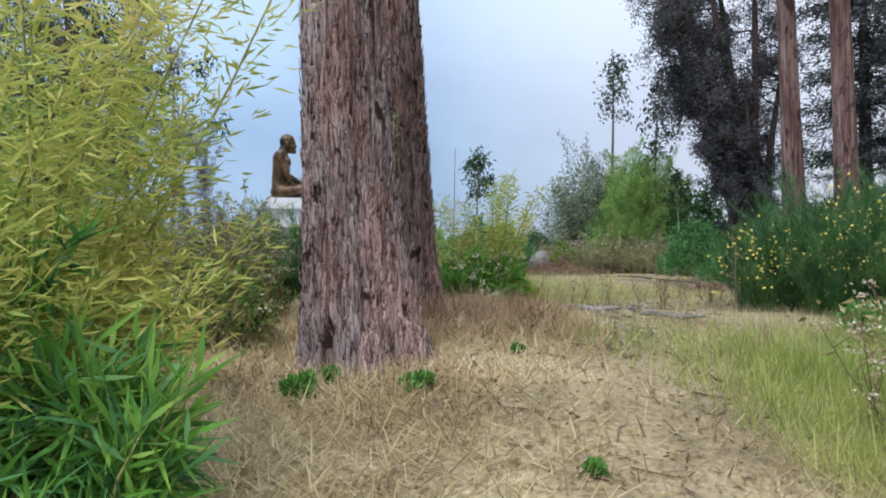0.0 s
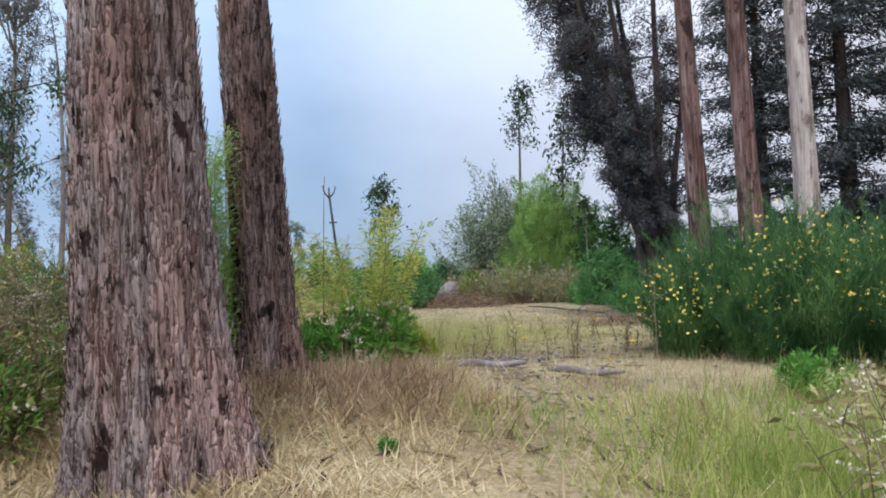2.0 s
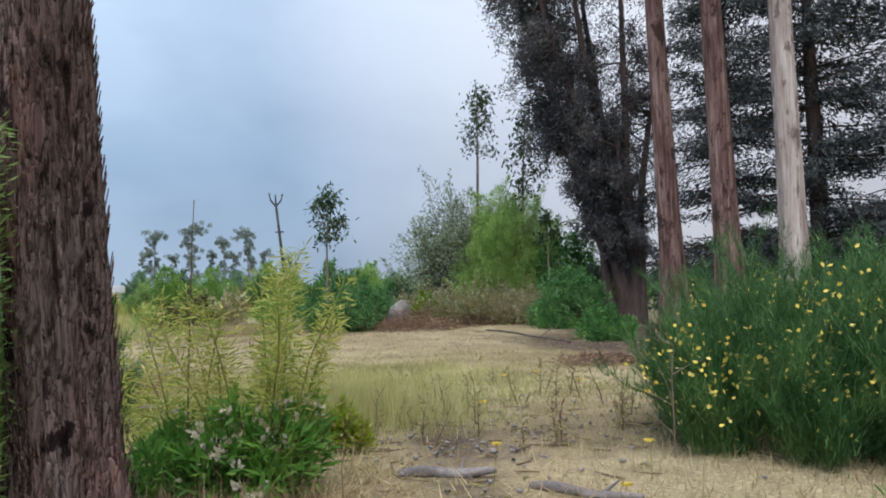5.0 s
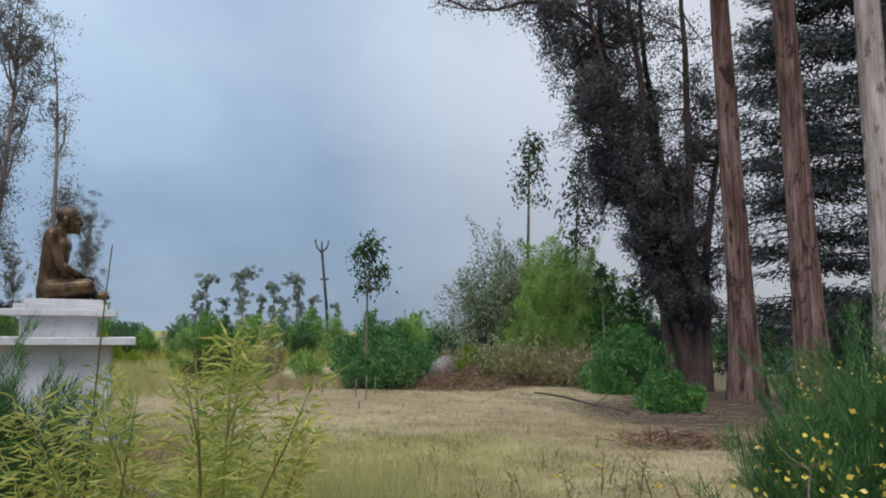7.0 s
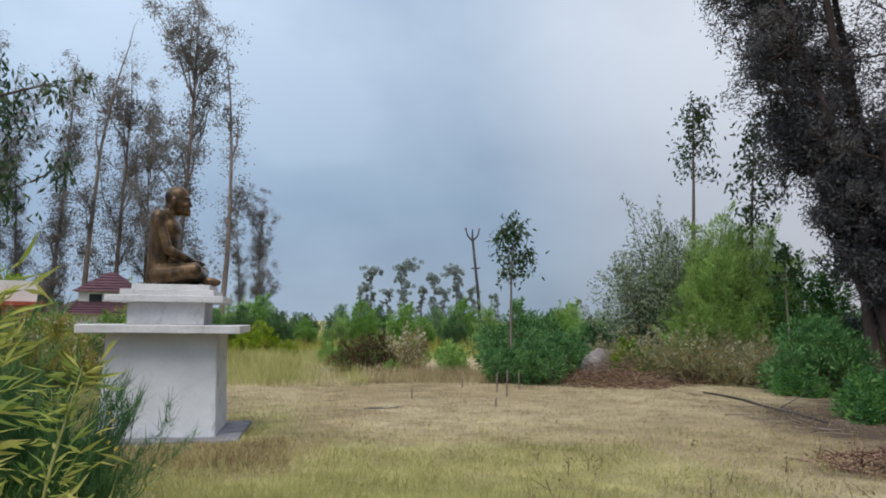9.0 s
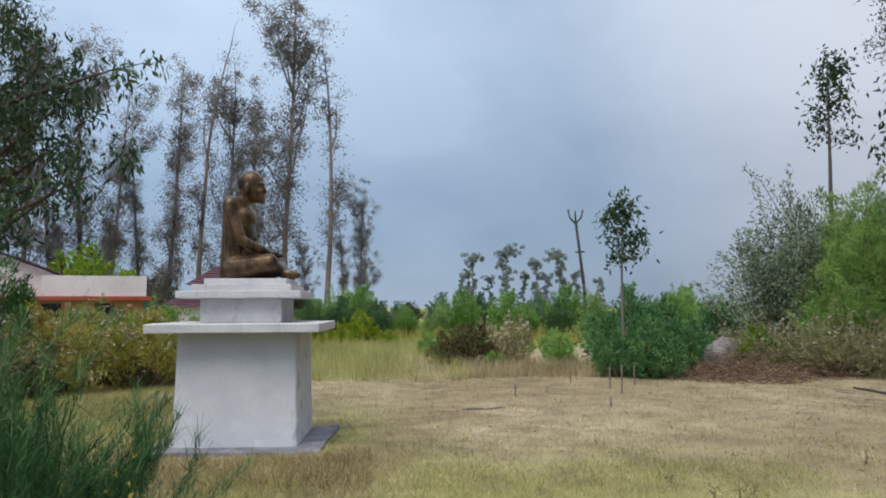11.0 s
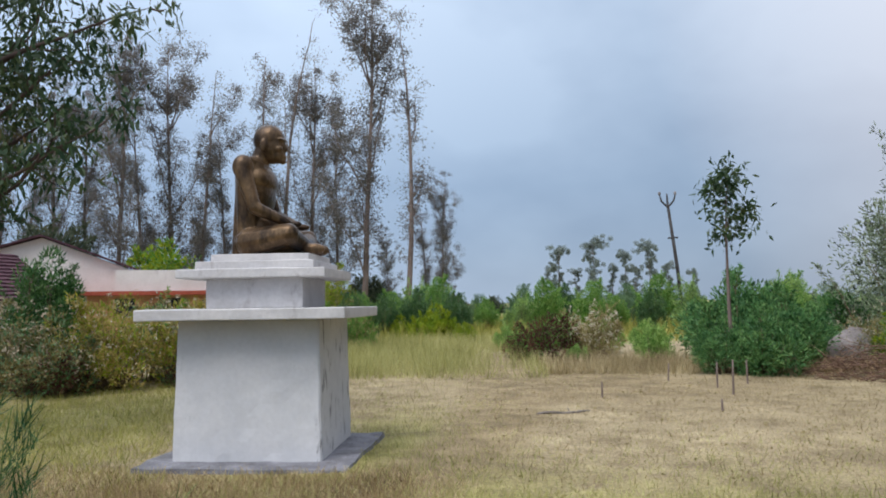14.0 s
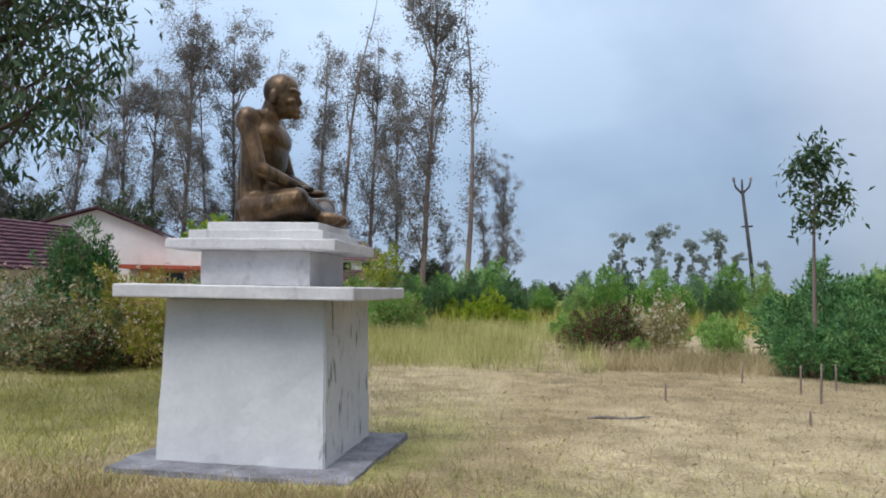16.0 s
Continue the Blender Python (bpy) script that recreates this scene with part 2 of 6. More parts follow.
STEM_GREEN = surface("green_stem", [(0.3, (0.16, 0.18, 0.05)), (0.7, (0.36, 0.33, 0.11))], 5, 40, (1, 1, 0.3), 0.7, 0.2)
TWIG_RED = surface("dry_reddish_twig", [(0.3, (0.09, 0.05, 0.035)), (0.7, (0.24, 0.15, 0.11))], 6, 40, (1, 1, 1), 0.9, 0.3)
TWIG_GREY = surface("dry_grey_twig", [(0.3, (0.14, 0.10, 0.08)), (0.7, (0.28, 0.22, 0.18))], 6, 40, (1, 1, 1), 0.9, 0.3)

LEAF_BAMBOO = leafy("bamboo_leaf_yellow_green", [(0.1, (0.20, 0.30, 0.06)), (0.45, (0.43, 0.45, 0.10)), (0.75, (0.60, 0.53, 0.165)), (1, (0.56, 0.42, 0.18))], 0.4, patch=0.9)
LEAF_BAMBOO_GREEN = leafy("bamboo_leaf_green", [(0.1, (0.06, 0.18, 0.03)), (0.5, (0.15, 0.33, 0.05)), (1, (0.34, 0.46, 0.09))], 0.4)
LEAF_DEEP = leafy("deep_green_leaf", [(0.1, (0.035, 0.11, 0.04)), (0.5, (0.095, 0.235, 0.075)), (1, (0.23, 0.38, 0.12))], 0.3)
LEAF_FRESH = leafy("fresh_green_leaf", [(0.1, (0.05, 0.16, 0.03)), (0.5, (0.12, 0.28, 0.05)), (1, (0.26, 0.42, 0.09))], 0.35)
LEAF_LIME = leafy("lime_leaf", [(0.1, (0.10, 0.20, 0.015)), (0.5, (0.24, 0.32, 0.02)), (1, (0.42, 0.44, 0.05))], 0.4)
LEAF_BROOM = leafy("broom_twig_green", [(0.1, (0.018, 0.062, 0.022)), (0.5, (0.055, 0.135, 0.042)), (1, (0.18, 0.29, 0.085))], 0.25)
LEAF_GREY = leafy("grey_green_leaf", [(0.1, (0.15, 0.20, 0.12)), (0.5, (0.26, 0.32, 0.20)), (1, (0.40, 0.46, 0.31))], 0.35)
LEAF_FEATHER = leafy("feathery_leaf", [(0.1, (0.18, 0.32, 0.08)), (0.5, (0.31, 0.47, 0.13)), (1, (0.46, 0.58, 0.20))], 0.4)
LEAF_EUC = leafy("eucalyptus_leaf", [(0.1, (0.035, 0.06, 0.04)), (0.5, (0.075, 0.10, 0.06)), (1, (0.16, 0.16, 0.10))], 0.25, patch=0.4)
LEAF_EUC_NEAR = leafy("eucalyptus_leaf_near", [(0.1, (0.02, 0.05, 0.025)), (0.5, (0.045, 0.085, 0.035)), (0.85, (0.10, 0.13, 0.05)), (1, (0.24, 0.14, 0.07))], 0.25, 0.45, 0.5)
# distance haze is mixed into these greyed leaf tones
LEAF_EUC_FAR = leafy("haze_tinted_eucalyptus_leaf", [(0.1, (0.10, 0.098, 0.10)), (0.5, (0.175, 0.165, 0.16)), (1, (0.28, 0.25, 0.22))], 0.3, patch=0.15)
LEAF_DARK = leafy("dark_evergreen_leaf", [(0.1, (0.045, 0.048, 0.056)), (0.5, (0.09, 0.09, 0.096)), (1, (0.175, 0.16, 0.15))], 0.25, patch=0.5)
# needle tones lifted slightly to stand in for haze
LEAF_NIGHT = leafy("conifer_needle", [(0.1, (0.03, 0.038, 0.042)), (0.6, (0.06, 0.07, 0.072)), (1, (0.115, 0.125, 0.115))], 0.1)
LEAF_DRY = leafy("dry_weed_leaf", [(0.1, (0.15, 0.13, 0.05)), (0.5, (0.31, 0.26, 0.11)), (1, (0.50, 0.41, 0.22))], 0.3)
# green muted for haze on the far row; nearer bushes share it
LEAF_MUTED = leafy("muted_green_leaf", [(0.1, (0.07, 0.14, 0.07)), (0.5, (0.14, 0.24, 0.12)), (1, (0.25, 0.35, 0.18))], 0.35, patch=0.5)
LEAF_OCHRE = leafy("ochre_leaf", [(0.1, (0.16, 0.12, 0.03)), (0.5, (0.36, 0.29, 0.08)), (1, (0.58, 0.46, 0.18))], 0.35)
LEAF_OLIVE = leafy("olive_leaf", [(0.1, (0.06, 0.06, 0.02)), (0.5, (0.18, 0.165, 0.06)), (1, (0.40, 0.32, 0.15))], 0.3)
# umbrella trees: the air's haze is painted as pale, flat leaf colour
LEAF_HAZE = leafy("haze_tinted_far_leaf", [(0.1, (0.14, 0.18, 0.17)), (0.5, (0.21, 0.255, 0.23)), (1, (0.29, 0.33, 0.30))], 0.3, patch=0.2)
LEAF_RED = leafy("reddish_leaf", [(0.1, (0.05, 0.02, 0.02)), (0.6, (0.12, 0.045, 0.035)), (1, (0.2, 0.10, 0.05))], 0.3)
PETAL_WHITE = leafy("creamy_flower", [(0.1, (0.36, 0.29, 0.19)), (0.5, (0.58, 0.52, 0.39)), (1, (0.74, 0.70, 0.60))], 0.3)
PETAL_DRY = leafy("dried_flower", [(0.1, (0.20, 0.15, 0.10)), (0.5, (0.40, 0.33, 0.24)), (1, (0.64, 0.57, 0.46))], 0.3)
PETAL_YELLOW = leafy("yellow_flower", [(0.1, (0.55, 0.38, 0.05)), (0.5, (0.72, 0.56, 0.10)), (1, (0.8, 0.70, 0.25))], 0.3)
GRASS_STRAW = leafy("dry_straw", [(0.1, (0.16, 0.11, 0.055)), (0.35, (0.36, 0.27, 0.14)), (0.7, (0.56, 0.45, 0.26)), (1, (0.70, 0.60, 0.40))], 0.3, 0.7, 0.8)
GRASS_TAWNY = leafy("tawny_short_grass", [(0.1, (0.19, 0.145, 0.075)), (0.5, (0.37, 0.30, 0.165)), (1, (0.56, 0.47, 0.29))], 0.3, 0.7, 0.5)
GRASS_YELLOW = leafy("yellow_green_grass", [(0.1, (0.19, 0.20, 0.06)), (0.5, (0.39, 0.38, 0.145)), (1, (0.58, 0.54, 0.27))], 0.35, 0.7, 0.5)
GRASS_BROWN = leafy("brown_dry_grass", [(0.1, (0.11, 0.075, 0.035)), (0.5, (0.24, 0.17, 0.08)), (1, (0.42, 0.33, 0.17))], 0.3, 0.7)
GRASS_RUST = leafy("rusty_straw", [(0.1, (0.10, 0.058, 0.036)), (0.5, (0.32, 0.21, 0.125)), (1, (0.56, 0.43, 0.28))], 0.3, 0.7)
GRASS_OLIVE = leafy("olive_grass", [(0.1, (0.13, 0.145, 0.03)), (0.5, (0.30, 0.295, 0.065)), (1, (0.46, 0.42, 0.135))], 0.3, 0.7)
GRASS_GREEN = leafy("green_grass", [(0.1, (0.14, 0.22, 0.04)), (0.5, (0.32, 0.37, 0.09)), (1, (0.55, 0.52, 0.20))], 0.35, 0.6)



def streak_block():
    """The block's whitewash, with dark mould streaks on its weather side."""
    m = surface("whitewashed_block", [(0.3, (0.52, 0.53, 0.56)), (0.5, (0.58, 0.585, 0.61)), (0.7, (0.63, 0.63, 0.65))], 2.2, 26, (1, 1, 1), 0.9, 0.25, spots=((0.32, 0.32, 0.35), 7, 0.65, 0.80, (1, 1, 0.4)), depth=0.004, grain=0.04)
    n, l = m.node_tree.nodes, m.node_tree.links
    b = n["Principled BSDF"]
    old = b.inputs["Base Color"].links[0].from_socket
    sp = noise_of(n, l, 12, 6, (1, 1, 0.28), 0.7)
    r = ramp(n, [(0.56, (0, 0, 0)), (0.64, (1, 1, 1))])
    l.new(sp.outputs[0], r.inputs[0])
    co, sep, gt, mul = n.new("ShaderNodeTexCoord"), n.new("ShaderNodeSeparateXYZ"), n.new("ShaderNodeMath"), n.new("ShaderNodeMath")
    gt.operation, gt.inputs[1].default_value, mul.operation = "GREATER_THAN", 0.62, "MULTIPLY"
    l.new(co.outputs["Object"], sep.inputs[0]), l.new(sep.outputs["X"], gt.inputs[0])
    l.new(gt.outputs[0], mul.inputs[0]), l.new(r.outputs[0], mul.inputs[1])
    l.new(mix_of(n, l, old, (0.15, 0.15, 0.16), mul.outputs[0]), b.inputs["Base Color"])
    return m


BLOCK_MAT = streak_block()
WHITEWASH_WORN = surface("weathered_whitewash", [(0.3, (0.46, 0.445, 0.45)), (0.5, (0.53, 0.52, 0.53)), (0.7, (0.60, 0.585, 0.59))], 3.0, 30, (1, 1, 1), 0.9, 0.35, spots=((0.27, 0.235, 0.235), 6.5, 0.57, 0.78, (1, 1, 0.45)), depth=0.006, grain=0.07)
CEMENT = surface("grey_cement", [(0.3, (0.11, 0.11, 0.125)), (0.7, (0.26, 0.26, 0.29))], 4, 40, (1, 1, 1), 0.9, 0.5, spots=((0.09, 0.085, 0.08), 5, 0.58, 0.70, (1, 1, 1)))
BRONZE = surface("bronze_paint", [(0.3, (0.045, 0.027, 0.017)), (0.5, (0.125, 0.078, 0.042)), (0.7, (0.24, 0.155, 0.085))], 4.5, 40, (1, 1, 0.6), 0.36, 0.35, metal=0.45, spots=((0.03, 0.021, 0.016), 4.2, 0.47, 0.62, (1, 1, 0.45)), depth=0.012)
TILE = surface("dark_red_roof_tile", [(0.3, (0.055, 0.022, 0.034)), (0.7, (0.11, 0.05, 0.065))], 1.5, 14, (1, 1, 1), 0.75, 0.4, spots=((0.04, 0.025, 0.025), 2, 0.56, 0.7, (1, 1, 1)))
CREAM = surface("cream_house_wall", [(0.3, (0.62, 0.58, 0.55)), (0.7, (0.76, 0.73, 0.71))], 0.6, 8, (1, 1, 1), 0.9, 0.06, spots=((0.42, 0.37, 0.34), 0.7, 0.60, 0.80, (1, 1, 0.3)), grain=0.04)
RED_PAINT = surface("red_painted_band", [(0.3, (0.30, 0.06, 0.035)), (0.7, (0.42, 0.10, 0.06))], 1.5, 10, rough=0.7, bump=0.1)
ORANGE_WALL = surface("ochre_wall", [(0.3, (0.45, 0.24, 0.12)), (0.7, (0.58, 0.34, 0.18))], 0.8, 8, rough=0.9, bump=0.1)
BLUE_SHEET = surface("blue_grey_sheet", [(0.3, (0.25, 0.36, 0.48)), (0.7, (0.42, 0.52, 0.62))], 1.5, 10, rough=0.5, bump=0.05)
DARK_GLASS = surface("dark_window_pane", [(0.3, (0.02, 0.025, 0.03)), (0.7, (0.05, 0.055, 0.06))], 1, 5, rough=0.15, bump=0)
STONE = surface("grey_stone", [(0.3, (0.15, 0.135, 0.135)), (0.7, (0.32, 0.29, 0.285))], 2.5, 25, rough=0.9, bump=0.6)
POLE_MAT = surface("dark_weathered_pole", [(0.3, (0.03, 0.027, 0.027)), (0.7, (0.065, 0.06, 0.06))], 1.5, 15, rough=0.8, bump=0.2)
LOGWOOD = surface("grey_dead_wood", [(0.3, (0.10, 0.085, 0.08)), (0.7, (0.27, 0.24, 0.23))], 4, 30, (1, 1, 1), 0.9, 0.6)


def ground_material():
    m, n, l, b = nodes_of("dry_meadow_soil")
    big, mid, fine = noise_of(n, l, 0.8, 6, rough=0.65), noise_of(n, l, 2.6, 6), noise_of(n, l, 34, 4)
    straw = ramp(n, [(0.3, (0.24, 0.19, 0.115)), (0.5, (0.36, 0.295, 0.185)), (0.7, (0.46, 0.385, 0.25))])
    green = ramp(n, [(0.3, (0.19, 0.18, 0.065)), (0.5, (0.31, 0.285, 0.11)), (0.7, (0.41, 0.365, 0.16))])
    dirt = ramp(n, [(0.3, (0.19, 0.145, 0.085)), (0.55, (0.31, 0.245, 0.145)), (0.75, (0.40, 0.325, 0.20))])
    for r in (straw, green, dirt):
        l.new(mid.outputs[0], r.inputs[0])
    at_g, at_d, at_l = (n.new("ShaderNodeAttribute") for _ in range(3))
    at_g.attribute_name, at_d.attribute_name, at_l.attribute_name = "green", "dirt", "litter"
    def mask(at, lo, hi):
        ad = n.new("ShaderNodeMath"); ad.operation = "ADD"
        sc = n.new("ShaderNodeMath"); sc.operation = "MULTIPLY_ADD"; sc.inputs[1].default_value, sc.inputs[2].default_value = 1.1, -0.55
        l.new(mid.outputs[0], sc.inputs[0])
        l.new(at.outputs["Fac"], ad.inputs[0]), l.new(sc.outputs[0], ad.inputs[1])
        r = ramp(n, [(lo, (0, 0, 0)), (hi, (1, 1, 1))])
        l.new(ad.outputs[0], r.inputs[0])
        return r.outputs[0]
    col = mix_of(n, l, straw.outputs[0], green.outputs[0], mask(at_g, 0.25, 0.75))
    col = mix_of(n, l, col, dirt.outputs[0], mask(at_d, 0.3, 0.7))
    # dark brown for leaf litter, and for shade painted through the same mask
    col = mix_of(n, l, col, (0.085, 0.06, 0.045), mask(at_l, 0.35, 0.75))
    g = ramp(n, [(0.28, (0.55, 0.55, 0.55)), (0.72, (1.3, 1.3, 1.3))])
    l.new(fine.outputs[0], g.inputs[0])
    col = mix_of(n, l, col, g.outputs[0], 1.0, "MULTIPLY")
    g2 = ramp(n, [(0.3, (0.66, 0.64, 0.60)), (0.7, (1.16, 1.16, 1.14))])
    l.new(big.outputs[0], g2.inputs[0])
    col = mix_of(n, l, col, g2.outputs[0], 1.0, "MULTIPLY")
    l.new(col, b.inputs["Base Color"])
    b.inputs["Roughness"].default_value = 0.95
    bp = n.new("ShaderNodeBump"); bp.inputs["Strength"].default_value, bp.inputs["Distance"].default_value = 0.8, 0.03
    l.new(fine.outputs[0], bp.inputs["Height"]), l.new(bp.outputs[0], b.inputs["Normal"])
    return m


GROUND_MAT = ground_material()


# ---- building helpers ----
RNG = np.random.default_rng(7)
JOINED = ("foliage", "blossom", "crown", "branching", "loose_bark", "twiggery", "leaf_litter", "seed_head", "caning", "stemwork", "brushwood")


def unit(v):
    return v / np.maximum(np.linalg.norm(v, axis=-1, keepdims=True), 1e-9)


def part(name, data, material, parent, label=""):
    """Links a bmesh or a mesh as one object under a thing or a part."""
    if isinstance(data, bmesh.types.BMesh):
        me = bpy.data.meshes.new(name)
        data.to_mesh(me), data.free()
        data = me
    data.materials.append(material)
    ob = new(name, data)
    ob.parent = parent
    if label:
        ob["label"] = label
    if name in JOINED:
        ob["kind"] = "stuff"
    return ob


def thing(name, m, label, category, group="", kind=""):
    ob = new(name)
    ob.matrix_basis = m
    ob.empty_display_size = 0.2
    return tagged(ob, label, category, group, kind)


def quads(name, q):
    """A mesh of separate four-cornered leaves or blades."""
    q = np.asarray(q, dtype=np.float32)
    k = len(q)
    me = bpy.data.meshes.new(name)
    me.vertices.add(4 * k), me.loops.add(4 * k), me.polygons.add(k)
    me.vertices.foreach_set("co", q.reshape(-1))
    me.loops.foreach_set("vertex_index", np.arange(4 * k, dtype=np.int32))
    me.polygons.foreach_set("loop_start", np.arange(0, 4 * k, 4, dtype=np.int32))
    me.update(calc_edges=True)
    return me


def leaves(centre, way, length, width):
    """Pointed leaves that start at centre and run along way."""
    k = len(centre)
    way = unit(way)
    side = unit(np.cross(way, RNG.normal(size=(k, 3))))
    up = np.cross(side, way)
    length, width = np.broadcast_to(length, k)[:, None], np.broadcast_to(width, k)[:, None]
    tip = centre + way * length
    mid = centre + way * length * 0.42 + up * length * 0.06
    return np.stack([centre, mid + side * width / 2, tip, mid - side * width / 2], 1)


def blades(foot, way, length, width):
    """Narrow blades of grass: broad at the foot, nearly a point at the tip."""
    k = len(foot)
    way = unit(way)
    a = RNG.uniform(0, 2 * math.pi, k)
    side = np.stack([np.cos(a), np.sin(a), np.zeros(k)], 1)
    length, width = np.broadcast_to(length, k)[:, None], np.broadcast_to(width, k)[:, None]
    tip = foot + way * length
    return np.stack([foot - side * width / 2, foot + side * width / 2, tip + side * width * 0.12, tip - side * width * 0.12], 1)


class Tubes:
    """Tapered round limbs gathered into one mesh."""

    def __init__(self):
        self.v, self.f = [], []

    def add(self, pts, radii, sides=6):
        pts = np.asarray(pts, float)
        base = len(self.v)
        for i, p in enumerate(pts):
            d = pts[min(i + 1, len(pts) - 1)] - pts[max(i - 1, 0)]
            d = d / max(np.linalg.norm(d), 1e-9)
            ref = np.array((1.0, 0, 0)) if abs(d[0]) < 0.8 else np.array((0, 1.0, 0))
            u = np.cross(d, ref); u /= np.linalg.norm(u)
            w = np.cross(d, u)
            for s in range(sides):
                a = 2 * math.pi * s / sides
                self.v.append(tuple(p + radii[i] * (math.cos(a) * u + math.sin(a) * w)))
        for i in range(len(pts) - 1):
            for s in range(sides):
                a, b = base + i * sides + s, base + i * sides + (s + 1) % sides
                self.f.append((a, b, b + sides, a + sides))
        self.f.append(tuple(base + (len(pts) - 1) * sides + s for s in range(sides)))
        return pts

    def mesh(self, name):
        me = bpy.data.meshes.new(name)
        me.from_pydata(self.v, [], self.f)
        me.polygons.foreach_set("use_smooth", [True] * len(me.polygons))
        return me


def bent(start, way, length, steps=6, wander=0.15, lift=0.0):
    """Points of a limb that wanders as it grows."""
    p, d = np.array(start, float), np.array(way, float)
    d /= np.linalg.norm(d)
    out = [p.copy()]
    for _ in range(steps):
        d = d + RNG.normal(size=3) * wander + np.array((0, 0, lift))
        d /= np.linalg.norm(d)
        p = p + d * length / steps
        out.append(p.copy())
    return np.array(out)


def ball(k, rx, ry, rz, hollow=0.35):
    d = unit(RNG.normal(size=(k, 3)))
    r = RNG.uniform(hollow, 1, (k, 1)) ** 0.6
    return d * r * np.array((rx, ry, rz))


def box(bm, x0, y0, z0, x1, y1, z1, bevel=0.0, cuts=0, rough=0.0):
    vs = [bm.verts.new(p) for p in ((x0, y0, z0), (x1, y0, z0), (x1, y1, z0), (x0, y1, z0), (x0, y0, z1), (x1, y0, z1), (x1, y1, z1), (x0, y1, z1))]
    fs = [bm.faces.new([vs[i] for i in q]) for q in ((3, 2, 1, 0), (4, 5, 6, 7), (0, 1, 5, 4), (1, 2, 6, 5), (2, 3, 7, 6), (3, 0, 4, 7))]
    es = list({ed for f in fs for ed in f.edges})
    if cuts:
        bmesh.ops.subdivide_edges(bm, edges=es, cuts=cuts, use_grid_fill=True)
        for v in bm.verts:
            v.co += Vector((noise.noise(v.co * 7), noise.noise(v.co * 7 + Vector((9, 0, 0))), noise.noise(v.co * 7 + Vector((0, 9, 0))))) * rough
    if bevel:
        sharp = [ed for ed in bm.edges if len(ed.link_faces) == 2 and ed.calc_face_angle(0) > 0.7]
        bmesh.ops.bevel(bm, geom=sharp, offset=bevel, segments=2, affect="EDGES", profile=0.6)
    return bm


# ---- the ground ----
def lay(x, y):
    """Height of the ground: it climbs to a low bank by the two big trunks and levels out in the clearing."""
    x, y = np.asarray(x, float), np.asarray(y, float)
    z = np.interp(y, [-40, -3, 0.3, 2, 3.8, 6.0, 8.5, 12, 15], [-2.2, -0.85, -0.5, -0.2, 0.09, 0.19, 0.14, 0.02, 0.0])
    z = z + 0.15 * np.exp(-((x - 4.1) / 1.5) ** 2 - ((y - 6.2) / 1.5) ** 2)
    z = z + 0.018 * np.sin(1.7 * x + 0.6 * y) * np.cos(1.3 * y - 0.5 * x)
    return z


def at(x, y, turn=0.0, size=1.0, sink=0.0, wide=None):
    w = size if wide is None else wide
    return pose(x, y, float(lay(x, y)) - sink, 0, 0, turn) @ Matrix.Diagonal((w, w, size, 1))


def near_line(x, y, pts, width):
    d = np.full(np.shape(x), 1e9)
    for (ax, ay), (bx, by) in zip(pts, pts[1:]):
        t = np.clip(((x - ax) * (bx - ax) + (y - ay) * (by - ay)) / ((bx - ax) ** 2 + (by - ay) ** 2), 0, 1)
        d = np.minimum(d, np.hypot(x - ax - t * (bx - ax), y - ay - t * (by - ay)))
    return np.exp(-(d / width) ** 2)


def blot(x, y, cx, cy, rx, ry):
    return np.exp(-((x - cx) / rx) ** 2 - ((y - cy) / ry) ** 2)


TRACK = [(3.4, 1.0), (4.5, 3.3), (5.4, 5.0), (6.3, 7.2), (7.4, 10.0)]
TRACK_FAR = [(5.0, 12.5), (5.9, 16.0), (6.4, 20.0), (6.2, 24.5), (6.0, 28.0)]


def dirt_at(x, y):
    d = 1.0 * near_line(x, y, TRACK, 0.6) + 0.9 * blot(x, y, 7.1, 7.8, 1.7, 1.3) + 0.9 * near_line(x, y, TRACK_FAR, 0.55)
    d = d + 0.5 * blot(x, y, 9.0, 20.0, 3.6, 3.0) + 0.6 * blot(x, y, 7.2, 22.0, 2.2, 3.0) + 0.4 * blot(x, y, 10.5, 14.0, 3.0, 3.0) + 0.9 * blot(x, y, 13.0, 12.5, 3.0, 2.4)
    return np.clip(d, 0, 1)


def green_at(x, y):
    g = 0.85 * blot(x, y, 6.3, 3.1, 1.3, 1.0) + 0.75 * blot(x, y, 5.8, 9.5, 2.2, 2.2) + 0.75 * blot(x, y, 4.9, 14.5, 1.0, 3.5) + 0.8 * blot(x, y, 0.6, 16.5, 2.4, 4.0)
    g = g + 0.55 * blot(x, y, 7.5, 12.5, 4.0, 2.5) + 0.7 * blot(x, y, 3.0, 26.0, 4.0, 4.0) + 0.5 * blot(x, y, 3.4, 2.4, 1.0, 0.5)
    g = g + 0.9 * blot(x, y, 5.5, 2.9, 0.8, 0.8) + 0.6 * blot(x, y, 3.3, 2.3, 0.7, 0.3) + np.clip((y - 31) / 4, 0, 1)
    return np.clip(g, 0, 1)


